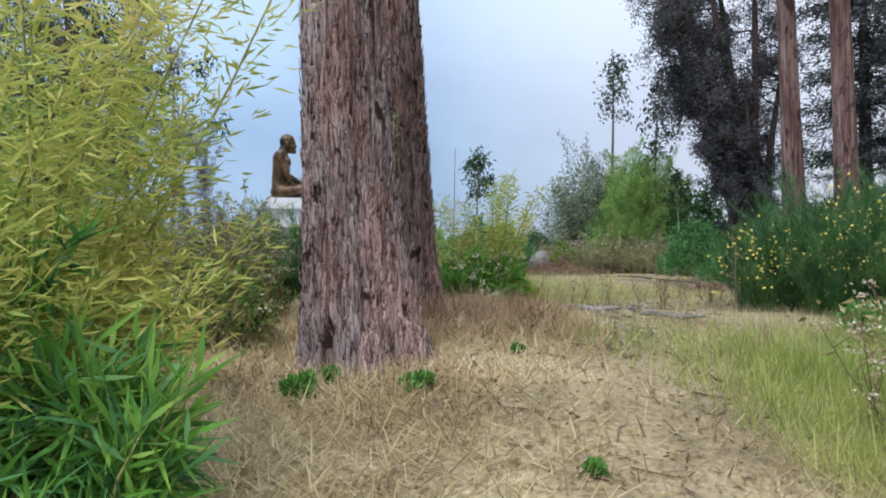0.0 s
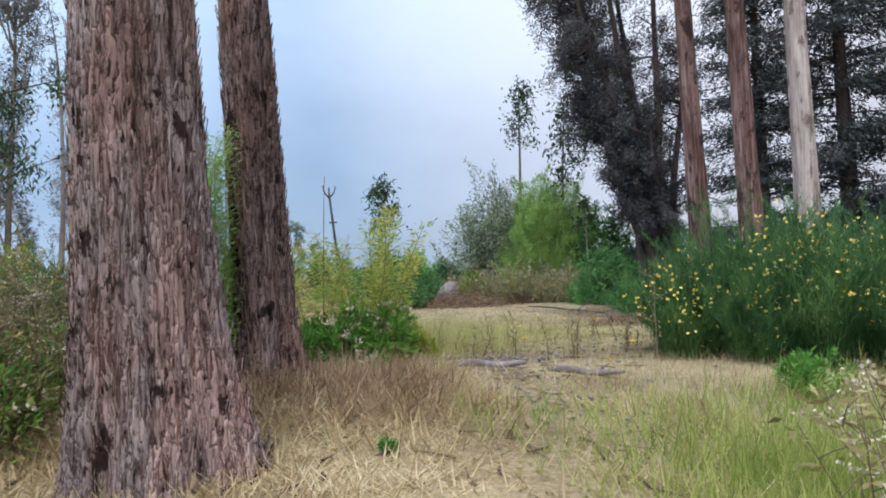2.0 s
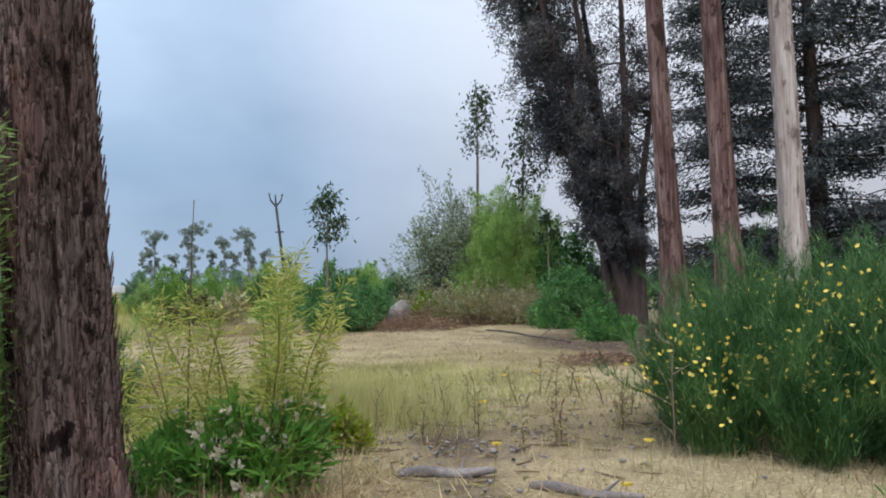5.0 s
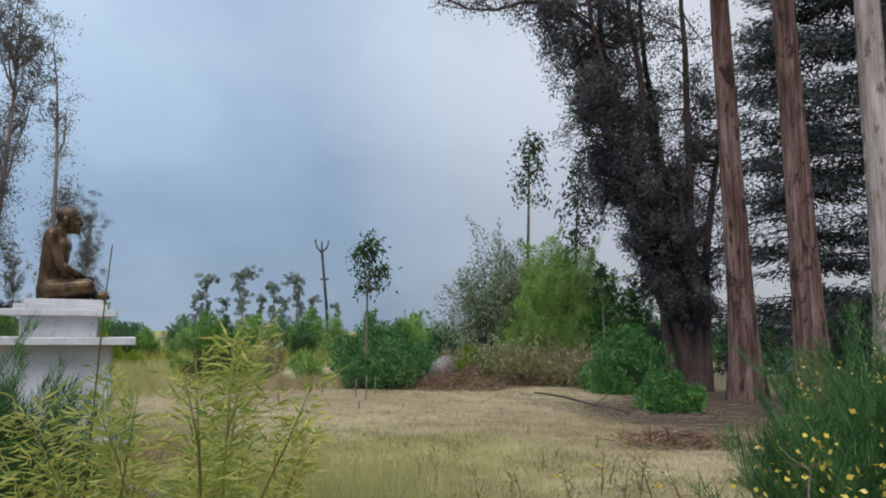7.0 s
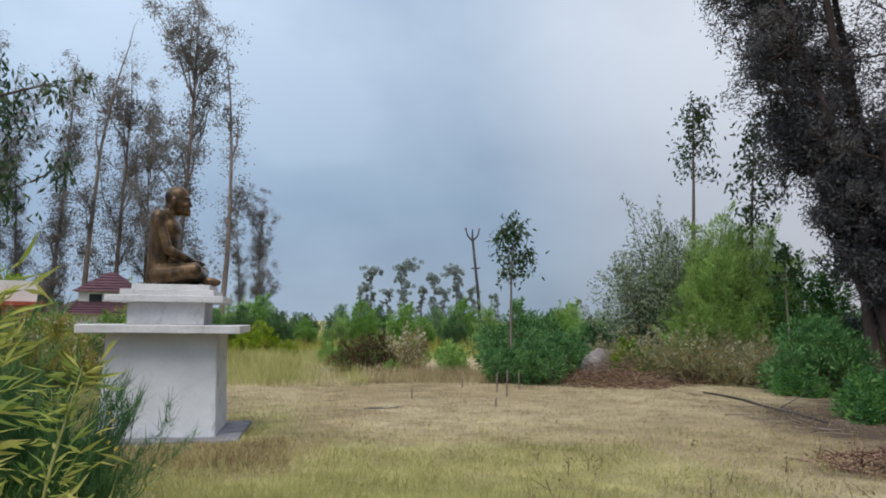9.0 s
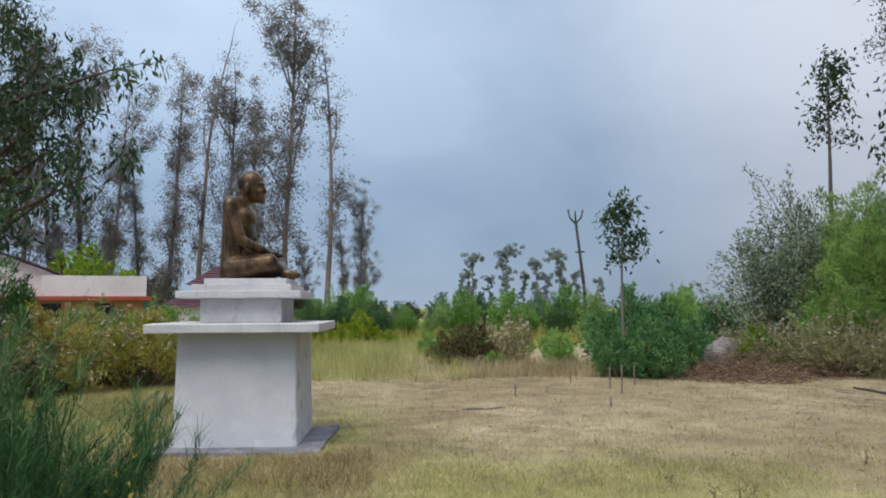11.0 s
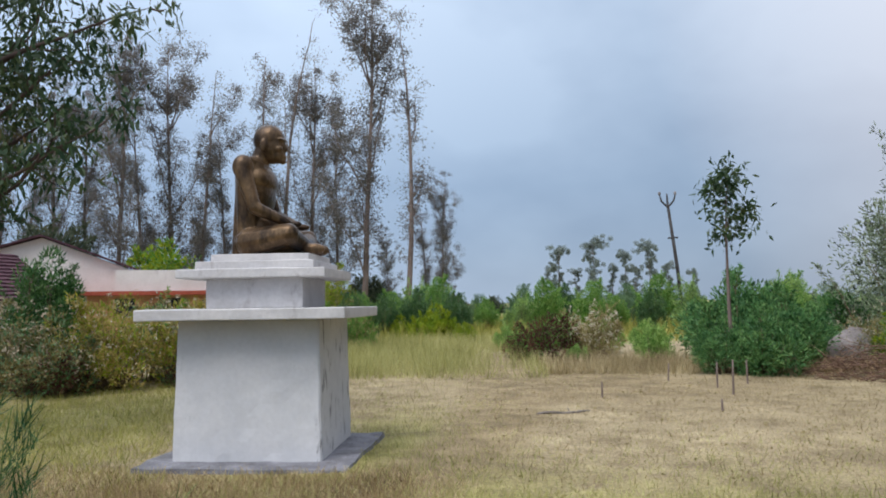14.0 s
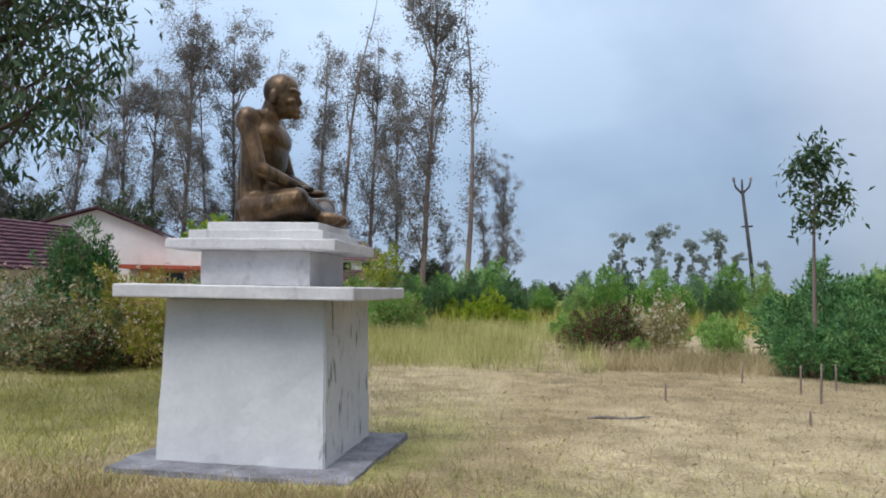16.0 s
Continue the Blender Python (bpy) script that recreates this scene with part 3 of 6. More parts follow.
def litter_shade_at(x, y):
    l = 0.75 * blot(x, y, 4.4, 6.3, 0.8, 0.6) + 0.8 * blot(x, y, 2.2, 7.5, 1.0, 1.6) + 0.9 * blot(x, y, 11.2, 11.5, 1.0, 0.6) + 0.8 * blot(x, y, 14.5, 15.5, 2.4, 2.0) + 0.7 * blot(x, y, 9.4, 7.0, 1.2, 1.0)
    # last two blots: brown dry grass with painted shade before the pedestal
    l = l + 0.8 * blot(x, y, 18, 16, 3.5, 4.0) + 0.6 * blot(x, y, 12.8, 21.6, 1.8, 0.9) + 0.5 * blot(x, y, 2.6, 13.4, 2.4, 0.7) + 0.4 * blot(x, y, 4.9, 13.6, 0.8, 0.6)
    # the blot at 13.4, 13.0 paints the broad shade near the trees
    l = l + 0.55 * blot(x, y, 7.2, 7.4, 1.4, 1.2) + 0.6 * blot(x, y, 13.4, 13.0, 2.2, 2.0) + 0.35 * near_line(x, y, TRACK, 0.3)
    return np.clip(l, 0, 1)


def axis(lo, hi, step):
    mid = np.arange(lo, hi + 1e-6, step)
    grow = step * np.cumsum(1.32 ** np.arange(1, 34))
    return np.concatenate([lo - grow[::-1], mid, hi + grow])


def build_ground():
    xs, ys = axis(-6, 22, 0.2), axis(-4, 32, 0.2)
    gx, gy = np.meshgrid(xs, ys)
    gz = lay(gx, gy)
    nx, ny = len(xs), len(ys)
    v = np.stack([gx, gy, gz], -1).reshape(-1, 3)
    i = (np.arange(ny - 1)[:, None] * nx + np.arange(nx - 1)[None, :]).reshape(-1)
    f = np.stack([i, i + 1, i + nx + 1, i + nx], 1)
    me = bpy.data.meshes.new("ground")
    me.from_pydata(v.tolist(), [], f.tolist())
    me.polygons.foreach_set("use_smooth", [True] * len(me.polygons))
    # the litter value carries painted shade as well as real litter
    for key, fn in (("green", green_at), ("dirt", dirt_at), ("litter", litter_shade_at)):
        a = me.attributes.new(key, "FLOAT", "POINT")
        a.data.foreach_set("value", fn(v[:, 0], v[:, 1]).astype(np.float32))
    me.materials.append(GROUND_MAT)
    return tagged(new("ground", me), "dry straw-coloured meadow ground with bare soil and green patches", "ground", kind="structure")


build_ground()


def meadow(name, material, k, x0, x1, y0, y1, keep, length, width, lean, label, sit=0.0):
    """Grass over a stretch of the ground, thinned where keep is low."""
    x, y = RNG.uniform(x0, x1, 4 * k), RNG.uniform(y0, y1, 4 * k)
    tuft = 0.5 + 0.5 * np.sin(3.1 * x + 1.7 * np.sin(2.3 * y)) * np.sin(2.7 * y + 1.3 * np.sin(1.9 * x))
    ok = RNG.uniform(0, 1, 4 * k) < np.clip(keep(x, y), 0, 1) * (0.45 + 0.55 * tuft)
    x, y = x[ok][:k], y[ok][:k]
    m = len(x)
    way = np.stack([RNG.normal(size=m) * lean, RNG.normal(size=m) * lean, np.abs(RNG.normal(1, 0.25, m))], 1)
    foot = np.stack([x, y, lay(x, y) - 0.01 + sit], 1)
    ob = new(name, quads(name, blades(foot, way, RNG.uniform(length[0], length[1], m), RNG.uniform(width[0], width[1], m))))
    ob.data.materials.append(material)
    return tagged(ob, label, "grass", kind="stuff")


def off_track(x, y):
    return 1 - 0.94 * dirt_at(x, y)


def off_plinth(x, y):
    return np.where((x > 2.9) & (x < 4.82) & (y > 14.1) & (y < 15.95), 0, 1)


meadow("straw", GRASS_STRAW, 60000, 1.6, 6.4, 1.8, 8.2, lambda x, y: off_track(x, y) * (1 - 0.8 * green_at(x, y)) * np.where(x < 5.2, 1, 0.35), (0.06, 0.2), (0.005, 0.013), 1.9, "bleached dry straw lying in tangled tufts on the bank")
meadow("straw", GRASS_STRAW, 8000, 3.5, 5.3, 5.0, 7.2, lambda x, y: 0.9 + 0 * x, (0.07, 0.22), (0.004, 0.010), 1.5, "long rust-tinged straw round the foot of the second trunk")
meadow("meadow_grass", GRASS_GREEN, 16000, 4.8, 8.5, 1.2, 5.0, lambda x, y: green_at(x, y) * off_track(x, y) * 0.9 + 0.1, (0.08, 0.28), (0.004, 0.008), 0.45, "green and yellowing tufts of meadow grass")
meadow("meadow_grass", GRASS_TAWNY, 26000, 4.4, 11.0, 2.0, 9.0, lambda x, y: off_track(x, y) * 0.8, (0.04, 0.15), (0.003, 0.007), 0.6, "tawny dry grass beside the bare track")
meadow("meadow_grass", GRASS_YELLOW, 30000, 3.6, 9.5, 6.6, 13.5, lambda x, y: (0.2 + green_at(x, y)) * off_track(x, y), (0.03, 0.15), (0.003, 0.007), 0.8, "yellow-green grass of the near clearing")
meadow("short_grass", GRASS_TAWNY, 90000, -1.0, 15.0, 9.0, 26.0, lambda x, y: off_track(x, y) * off_plinth(x, y) * 0.8, (0.025, 0.085), (0.004, 0.009), 0.8, "short tawny grass of the mown clearing")
meadow("short_grass", GRASS_YELLOW, 70000, -2.5, 12.0, 9.0, 25.0, lambda x, y: green_at(x, y) * off_plinth(x, y), (0.03, 0.11), (0.004, 0.009), 0.7, "short yellow-green grass round the pedestal")
meadow("straw", GRASS_STRAW, 22000, -0.5, 5.8, 11.6, 14.2, lambda x, y: np.maximum(blot(x, y, 3.8, 13.3, 1.6, 0.6), blot(x, y, 1.6, 13.2, 1.8, 0.8)) * off_plinth(x, y), (0.04, 0.13), (0.004, 0.009), 0.9, "brown dry grass in front of the pedestal")
meadow("tall_grass", GRASS_YELLOW, 16000, 0.5, 7.0, 21.5, 34.0, lambda x, y: 0.9 * (1 - 0.9 * near_line(x, y, TRACK_FAR, 0.6)), (0.15, 0.5), (0.008, 0.018), 0.35, "tall yellow-green grass on the far bank")
meadow("tall_grass", GRASS_TAWNY, 9000, 7.0, 15.0, 22.0, 25.0, lambda x, y: 0.7 + 0 * x, (0.1, 0.4), (0.008, 0.016), 0.4, "dry grass along the edge of the clearing")
meadow("tall_grass", GRASS_YELLOW, 4500, 5.2, 7.4, 7.6, 10.2, lambda x, y: blot(x, y, 6.2, 8.9, 0.9, 0.8), (0.2, 0.45), (0.003, 0.006), 0.3, "fine tall yellow grass in the near clearing")

meadow("tall_grass", GRASS_OLIVE, 22000, -14.0, 34.0, 33.0, 62.0, lambda x, y: 0.9 + 0 * x, (0.3, 0.8), (0.03, 0.06), 0.4, "rank olive grass far beyond the clearing")

meadow("meadow_grass", GRASS_OLIVE, 30000, -3.5, 3.4, 12.0, 20.5, lambda x, y: 0.8 * off_plinth(x, y), (0.04, 0.16), (0.004, 0.009), 0.7, "olive-green grass between the thicket and the pedestal")
meadow("dry_grass", GRASS_BROWN, 22000, -1.5, 5.4, 11.0, 14.3, lambda x, y: np.maximum(blot(x, y, 2.0, 13.2, 2.2, 0.9), blot(x, y, 4.9, 13.2, 0.9, 0.7)) * off_plinth(x, y), (0.04, 0.14), (0.004, 0.009), 1.1, "brown dry grass trodden down before the pedestal")
meadow("dry_grass", GRASS_BROWN, 16000, 6.0, 14.5, 10.0, 24.0, lambda x, y: 0.25 + 0.6 * dirt_at(x, y), (0.02, 0.07), (0.004, 0.010), 1.3, "brown stubble scattered over the clearing")
meadow("rusty_straw", GRASS_RUST, 15000, 3.3, 5.4, 4.7, 7.0, lambda x, y: blot(x, y, 4.32, 5.6, 0.6, 0.5), (0.1, 0.32), (0.004, 0.009), 1.6, "rusty tangle of dead grass at the foot of the second trunk")
meadow("rusty_straw", GRASS_RUST, 1800, 2.4, 4.4, 3.6, 5.2, lambda x, y: blot(x, y, 3.35, 4.3, 0.6, 0.3), (0.06, 0.16), (0.004, 0.008), 1.6, "bent brown straw round the foot of the great trunk")


def fallen_leaves(name, k, x0, x1, y0, y1, material, label):
    x, y = RNG.uniform(x0, x1, k), RNG.uniform(y0, y1, k)
    c = np.stack([x, y, lay(x, y) + 0.012], 1)
    d = RNG.normal(size=(k, 3)) * np.array((1, 1, 0.12))
    ob = new(name, quads(name, leaves(c, d, RNG.uniform(0.02, 0.06, k), 0.016)))
    ob.data.materials.append(material)
    return tagged(ob, label, "leaf litter", kind="stuff")


fallen_leaves("fallen_leaves", 3500, 5.5, 15.0, 6.0, 24.0, LEAF_DRY, "pale dry leaves scattered over the ground")
fallen_leaves("fallen_leaves", 3000, 2.0, 6.0, 2.5, 8.0, LEAF_DRY, "bits of dry leaf among the straw")


def debris(name, k, x0, x1, y0, y1, keep, length, r, material, label, category):
    """Short bits of twig and bark strewn on the ground."""
    t, n = Tubes(), 0
    while n < k:
        x, y = RNG.uniform(x0, x1), RNG.uniform(y0, y1)
        if RNG.uniform() > keep(x, y):
            continue
        a, ln = RNG.uniform(0, 2 * math.pi), RNG.uniform(*length)
        d = np.array((math.cos(a), math.sin(a))) * ln / 2
        kink = RNG.normal(size=2) * ln * 0.12
        pts = [(x + f * d[0] + g * kink[0], y + f * d[1] + g * kink[1]) for f, g in ((-1, 0), (0, 1), (1, 0))]
        rr = r * RNG.uniform(0.5, 1.3)
        t.add([(px, py, float(lay(px, py)) + rr * 0.8 + 0.008) for px, py in pts], [rr, rr * 0.9, rr * 0.4], 5)
        n += 1
    ob = new(name, t.mesh(name))
    ob.data.materials.append(material)
    return tagged(ob, label, category, kind="stuff")


debris("fallen_twigs", 170, 3.6, 8.6, 2.6, 9.4, lambda x, y: float(dirt_at(x, y)), (0.06, 0.26), 0.006, STEM, "small dark twigs strewn on the bare track", "twigs")
debris("fallen_twigs", 150, 12.0, 17.5, 11.0, 20.0, lambda x, y: float(litter_shade_at(x, y)), (0.15, 0.6), 0.009, TWIG_GREY, "dry grey twigs under the tall trees", "twigs")
debris("bark_chips", 130, 2.5, 5.2, 3.9, 6.9, lambda x, y: max(float(blot(x, y, 3.4, 4.4, 0.6, 0.35)), float(blot(x, y, 4.2, 5.8, 0.5, 0.4))), (0.04, 0.14), 0.009, BARK_BLACK, "flakes of dark bark shed at the foot of the trunks", "bark")
debris("soil_crumbs", 260, 5.0, 9.0, 4.6, 9.4, lambda x, y: float(dirt_at(x, y)) * 0.9, (0.015, 0.05), 0.012, STONE, "small grey clods and pebbles on bare soil", "pebbles")


# ---- the two big trunks at the start ----
def big_trunk(name, x, y, foot_r, waist_r, top_r, height, lean, material, label, seed, buttress=0.0, sides=150, rings=190):
    root = thing(name, at(x, y, 0, 1, 0.08), label, "tree")
    v, f = [], []
    for j in range(rings + 1):
        z = height * (j / rings) ** 1.25
        r = waist_r + (foot_r - waist_r) * math.exp(-z / 0.42) - (waist_r - top_r) * z / height
        for i in range(sides):
            a = 2 * math.pi * i / sides
            c, s = math.cos(a), math.sin(a)
            rr = r * (1 + 0.05 * noise.noise(Vector((c * 1.3 + seed, s * 1.3, z * 0.5))))
            rr += buttress * math.exp(-z / 0.5) * max(0, math.cos(a - 0.15)) ** 3
            rr += 0.05 * math.exp(-z / 0.35) * math.sin(5 * a + seed)
            warp = noise.noise(Vector((c * 3, s * 3 + seed, z * 0.8))) * 0.7
            ridge = noise.noise(Vector((c * 13 * (waist_r / 0.37) + warp, s * 13 * (waist_r / 0.37) + seed, z * 1.0)))
            fine = noise.noise(Vector((c * 40 + seed, s * 40, z * 5.0 + warp)))
            rr += 0.040 * (0.4 - abs(ridge)) + 0.010 * fine
            v.append((rr * c + lean[0] * z, rr * s + lean[1] * z, z))
    for j in range(rings):
        for i in range(sides):
            p, q = j * sides + i, j * sides + (i + 1) % sides
            f.append((p, q, q + sides, p + sides))
    me = bpy.data.meshes.new("trunk")
    me.from_pydata(v, [], f)
    me.polygons.foreach_set("use_smooth", [True] * len(f))
    part("trunk", me, material, root)
    # flaking strips of bark, lifted a little off the stem
    k = 2600
    a, z = RNG.uniform(0, 2 * math.pi, k), height * RNG.uniform(0.0, 1, k) ** 1.2
    r = waist_r + (foot_r - waist_r) * np.exp(-z / 0.42) - (waist_r - top_r) * z / height + buttress * np.exp(-z / 0.5) * np.maximum(0, np.cos(a - 0.15)) ** 3 + 0.018
    out = np.stack([np.cos(a), np.sin(a), 0 * a], 1)
    c = out * r[:, None] + np.stack([lean[0] * z, lean[1] * z, z], 1)
    side = np.stack([-np.sin(a), np.cos(a), 0 * a], 1)
    ln, wd = RNG.uniform(0.02, 0.11, k)[:, None], RNG.uniform(0.002, 0.006, k)[:, None]
    up = np.array((0, 0, 1.0)) + side * RNG.normal(0, 0.12, (k, 1))
    q = np.stack([c - side * wd, c + side * wd, c + up * ln + side * wd * 0.5 + out * 0.012, c + up * ln - side * wd * 0.5 + out * 0.012], 1)
    strips = part("loose_bark", quads("loose_bark", q), material, root, "loose flaking strips of pale grey bark")
    sol = strips.modifiers.new("thickness", "SOLIDIFY")
    sol.thickness = 0.004
    return root


big_trunk("eucalyptus_tree", 3.325, 4.70, 0.34, 0.278, 0.09, 9.0, (-0.024, 0.0), BARK, "massive old trunk with fibrous pinkish-grey shredding bark", 3.0, 0.19, 340, 250)
big_trunk("eucalyptus_tree", 4.07, 6.05, 0.22, 0.165, 0.10, 9.0, (-0.05, 0.0), BARK_DARK, "slimmer leaning trunk with dark shredded bark", 11.0, 0.03, 220, 220)


# ---- trees ----
def stem_tree(name, label, height, r0, material, leaf_mat, crown_from, spread, clusters, per, leaf, droop=0.3, wander=0.03, group="", upright=1.0, sides=10):
    """A slender tree: one stem, rising side branches, and leaves in loose clusters along them."""
    root = thing(name, pose(0, 0, 0), label, "tree", group)
    t = Tubes()
    main = bent((0, 0, -0.2), (0, 0, 1), height + 0.2, 14, wander, 0.06)
    t.add(main, [r0 * (1.25 if i == 0 else 1) * (1 - 0.88 * i / 14) for i in range(15)], sides)
    part("trunk", t.mesh("trunk"), material, root)
    b = Tubes()
    cl, cd = [], []
    for c in range(clusters):
        u = crown_from + (1 - crown_from) * (c + RNG.uniform(0, 1)) / clusters
        i = min(13, int(u * 14)); w = u * 14 - i
        p = main[i] * (1 - w) + main[i + 1] * w
        a = RNG.uniform(0, 2 * math.pi)
        ln = spread * RNG.uniform(0.35, 1.0) * (1.15 - 0.75 * (u - crown_from) / (1 - crown_from))
        way = (math.cos(a), math.sin(a), upright * RNG.uniform(0.3, 1.3))
        limb = b.add(bent(p, way, ln, 4, 0.2, 0.05), [r0 * 0.22 * (1 - u * 0.6) * f for f in (1, 0.75, 0.5, 0.3, 0.12)], 4)
        n1 = int(per * RNG.uniform(0.5, 1.3))
        seg = RNG.uniform(0.35, 1.05, n1)
        base = limb[0] + (limb[-1] - limb[0]) * seg[:, None]
        cl.append(base + RNG.normal(size=(n1, 3)) * spread * np.array((0.16, 0.16, 0.14)))
        cd.append(RNG.normal(size=(n1, 3)) * 0.7 + np.array((0, 0, -droop)))
    part("branching", b.mesh("branching"), material, root)
    cl, cd = np.concatenate(cl), np.concatenate(cd)
    part("crown", quads("crown", leaves(cl, cd, leaf * RNG.uniform(0.6, 1.3, len(cl)), leaf * 0.36)), leaf_mat, root)
    return root


def bush(name, label, category, rx, height, clumps, per, leaf, leaf_w, leaf_mat, stem_mat=STEM, up=0.5, flowers=0, petal=None, flower_size=0.03, group="", second=None):
    """A shrub of unit place: woody stems from one foot, leaves in uneven clumps with gaps between them."""
    root = thing(name, pose(0, 0, 0), label, category, group)
    t = Tubes()
    cl, cd, tops = [], [], []
    for c in range(clumps):
        a, rad = RNG.uniform(0, 2 * math.pi), rx * math.sqrt(RNG.uniform(0.0, 1)) * 0.85
        zc = height * (0.12 + 0.76 * RNG.uniform(0, 1) ** 0.65) * (1 - 0.78 * (rad / rx) ** 2 - 0.16 * math.sin(3 * a + 2.0 * rx) ** 2)
        p = np.array((math.cos(a) * rad, math.sin(a) * rad, zc))
        foot = np.array((p[0] * 0.2, p[1] * 0.2, -0.08))
        midp = (foot + p) / 2 + RNG.normal(size=3) * 0.05 * rx
        t.add([foot, midp, p], [0.016 * height ** 0.5, 0.011 * height ** 0.5, 0.004], 4)
        size = rx * RNG.uniform(0.18, 0.40)
        d = ball(per, size, size, min(size, height * 0.22) * 1.1)
        cl.append(p + d)
        cd.append(unit(d) + np.array((0, 0, up)) + RNG.normal(size=(per, 3)) * 0.5)
        tops.append(p + np.array((0, 0, size * 0.8)))
    # sprigs that stand out of the crown and break its outline
    for c in range(clumps // 2):
        p = tops[RNG.integers(0, clumps)]
        d = np.array((p[0] / rx * 0.7, p[1] / rx * 0.7, 0.8)) + RNG.normal(size=3) * 0.35
        tip = p + unit(d) * height * RNG.uniform(0.06, 0.24)
        t.add([p - (0, 0, 0.1 * height), (p + tip) / 2, tip], [0.006 * height ** 0.5, 0.004 * height ** 0.5, 0.002], 3)
        k = max(8, per // 4)
        u = RNG.uniform(0.1, 1.05, k)[:, None]
        cl.append(p + (tip - p) * u + RNG.normal(size=(k, 3)) * 0.045 * rx * (1.4 - u))
        cd.append(unit(tip - p) + RNG.normal(size=(k, 3)) * 0.7)
    part("stemwork", t.mesh("stemwork"), stem_mat, root)
    cl, cd = np.concatenate(cl), np.concatenate(cd)
    cl[:, 2] = np.maximum(cl[:, 2], 0.02)
    if second is not None:
        pick = RNG.uniform(0, 1, len(cl)) < 0.3
        part("foliage", quads("foliage", leaves(cl[pick], cd[pick], leaf * RNG.uniform(0.6, 1.3, pick.sum()), leaf_w)), second, root)
        cl, cd = cl[~pick], cd[~pick]
    part("foliage", quads("foliage", leaves(cl, cd, leaf * RNG.uniform(0.6, 1.3, len(cl)), leaf_w)), leaf_mat, root)
    if flowers:
        tp = np.array(tops)[RNG.integers(0, clumps, flowers)] + ball(flowers, rx * 0.35, rx * 0.35, height * 0.16, 0.5)
        tp[:, 2] = np.maximum(tp[:, 2], 0.1)
        n5 = 5
        c5 = np.repeat(tp, n5, 0) + RNG.normal(size=(flowers * n5, 3)) * flower_size * 0.4
        part("blossom", quads("blossom", leaves(c5, RNG.normal(size=(flowers * n5, 3)) + np.array((0, 0, 0.6)), flower_size, flower_size * 0.7)), petal, root)
    return root


def broom(name, label, rx, height, sprays, per, flowers, group=""):
    """A broom shrub: upright whip-like green twigs fanning from the foot, with yellow flowers towards the tips."""
    root = thing(name, pose(0, 0, 0), label, "shrub", group)
    t = Tubes()
    q, fl = [], []
    fans = [(RNG.uniform(0, 2 * math.pi), math.sqrt(RNG.uniform(0.0, 1)) * 0.92, RNG.uniform(0.5, 1.08)) for _ in range(24)]
    for s in range(sprays):
        fa, fr, fh = fans[s % 24]
        mid = np.array((math.cos(fa), math.sin(fa), 0)) * fr * rx
        a, rad = RNG.uniform(0, 2 * math.pi), math.sqrt(RNG.uniform(0, 1))
        way = np.array((math.cos(a) * rad * 0.3, math.sin(a) * rad * 0.3, 1.0)) + mid * 0.18 / rx
        ln = height * fh * RNG.uniform(0.42, 1.0) * (1 - 0.38 * fr ** 2)
        foot = mid * 0.92 + np.array((math.cos(a) * rad * 0.16, math.sin(a) * rad * 0.16, -0.06))
        limb = t.add(bent(foot, way, ln, 4, 0.17), [0.007, 0.0055, 0.004, 0.0025, 0.0014], 3)
        u = RNG.uniform(0.0, 1.0, per) ** 0.75
        i = np.minimum((u * 4).astype(int), 3)
        w = (u * 4 - i)[:, None]
        p = limb[i] * (1 - w) + limb[i + 1] * w + RNG.normal(size=(per, 3)) * (0.065 * (1.15 - u))[:, None]
        d = unit(limb[-1] - limb[0]) + RNG.normal(size=(per, 3)) * 0.55
        q.append(blades(p, d, RNG.uniform(0.04, 0.16, per), 0.0055))
        if s < 3 * flowers and math.sin(2 * fa + 1.0) > -0.5:
            fl.append(limb[3 + (s % 2)] + RNG.normal(size=(14, 3)) * np.array((0.07, 0.07, 0.10)))
    part("stemwork", t.mesh("stemwork"), LEAF_BROOM, root)
    part("twiggery", quads("twiggery", np.concatenate(q)), LEAF_BROOM, root)
    if fl:
        fl = np.concatenate(fl)
        part("blossom", quads("blossom", leaves(fl, RNG.normal(size=fl.shape), 0.035, 0.026)), PETAL_YELLOW, root, "small yellow pea flowers")
    return root


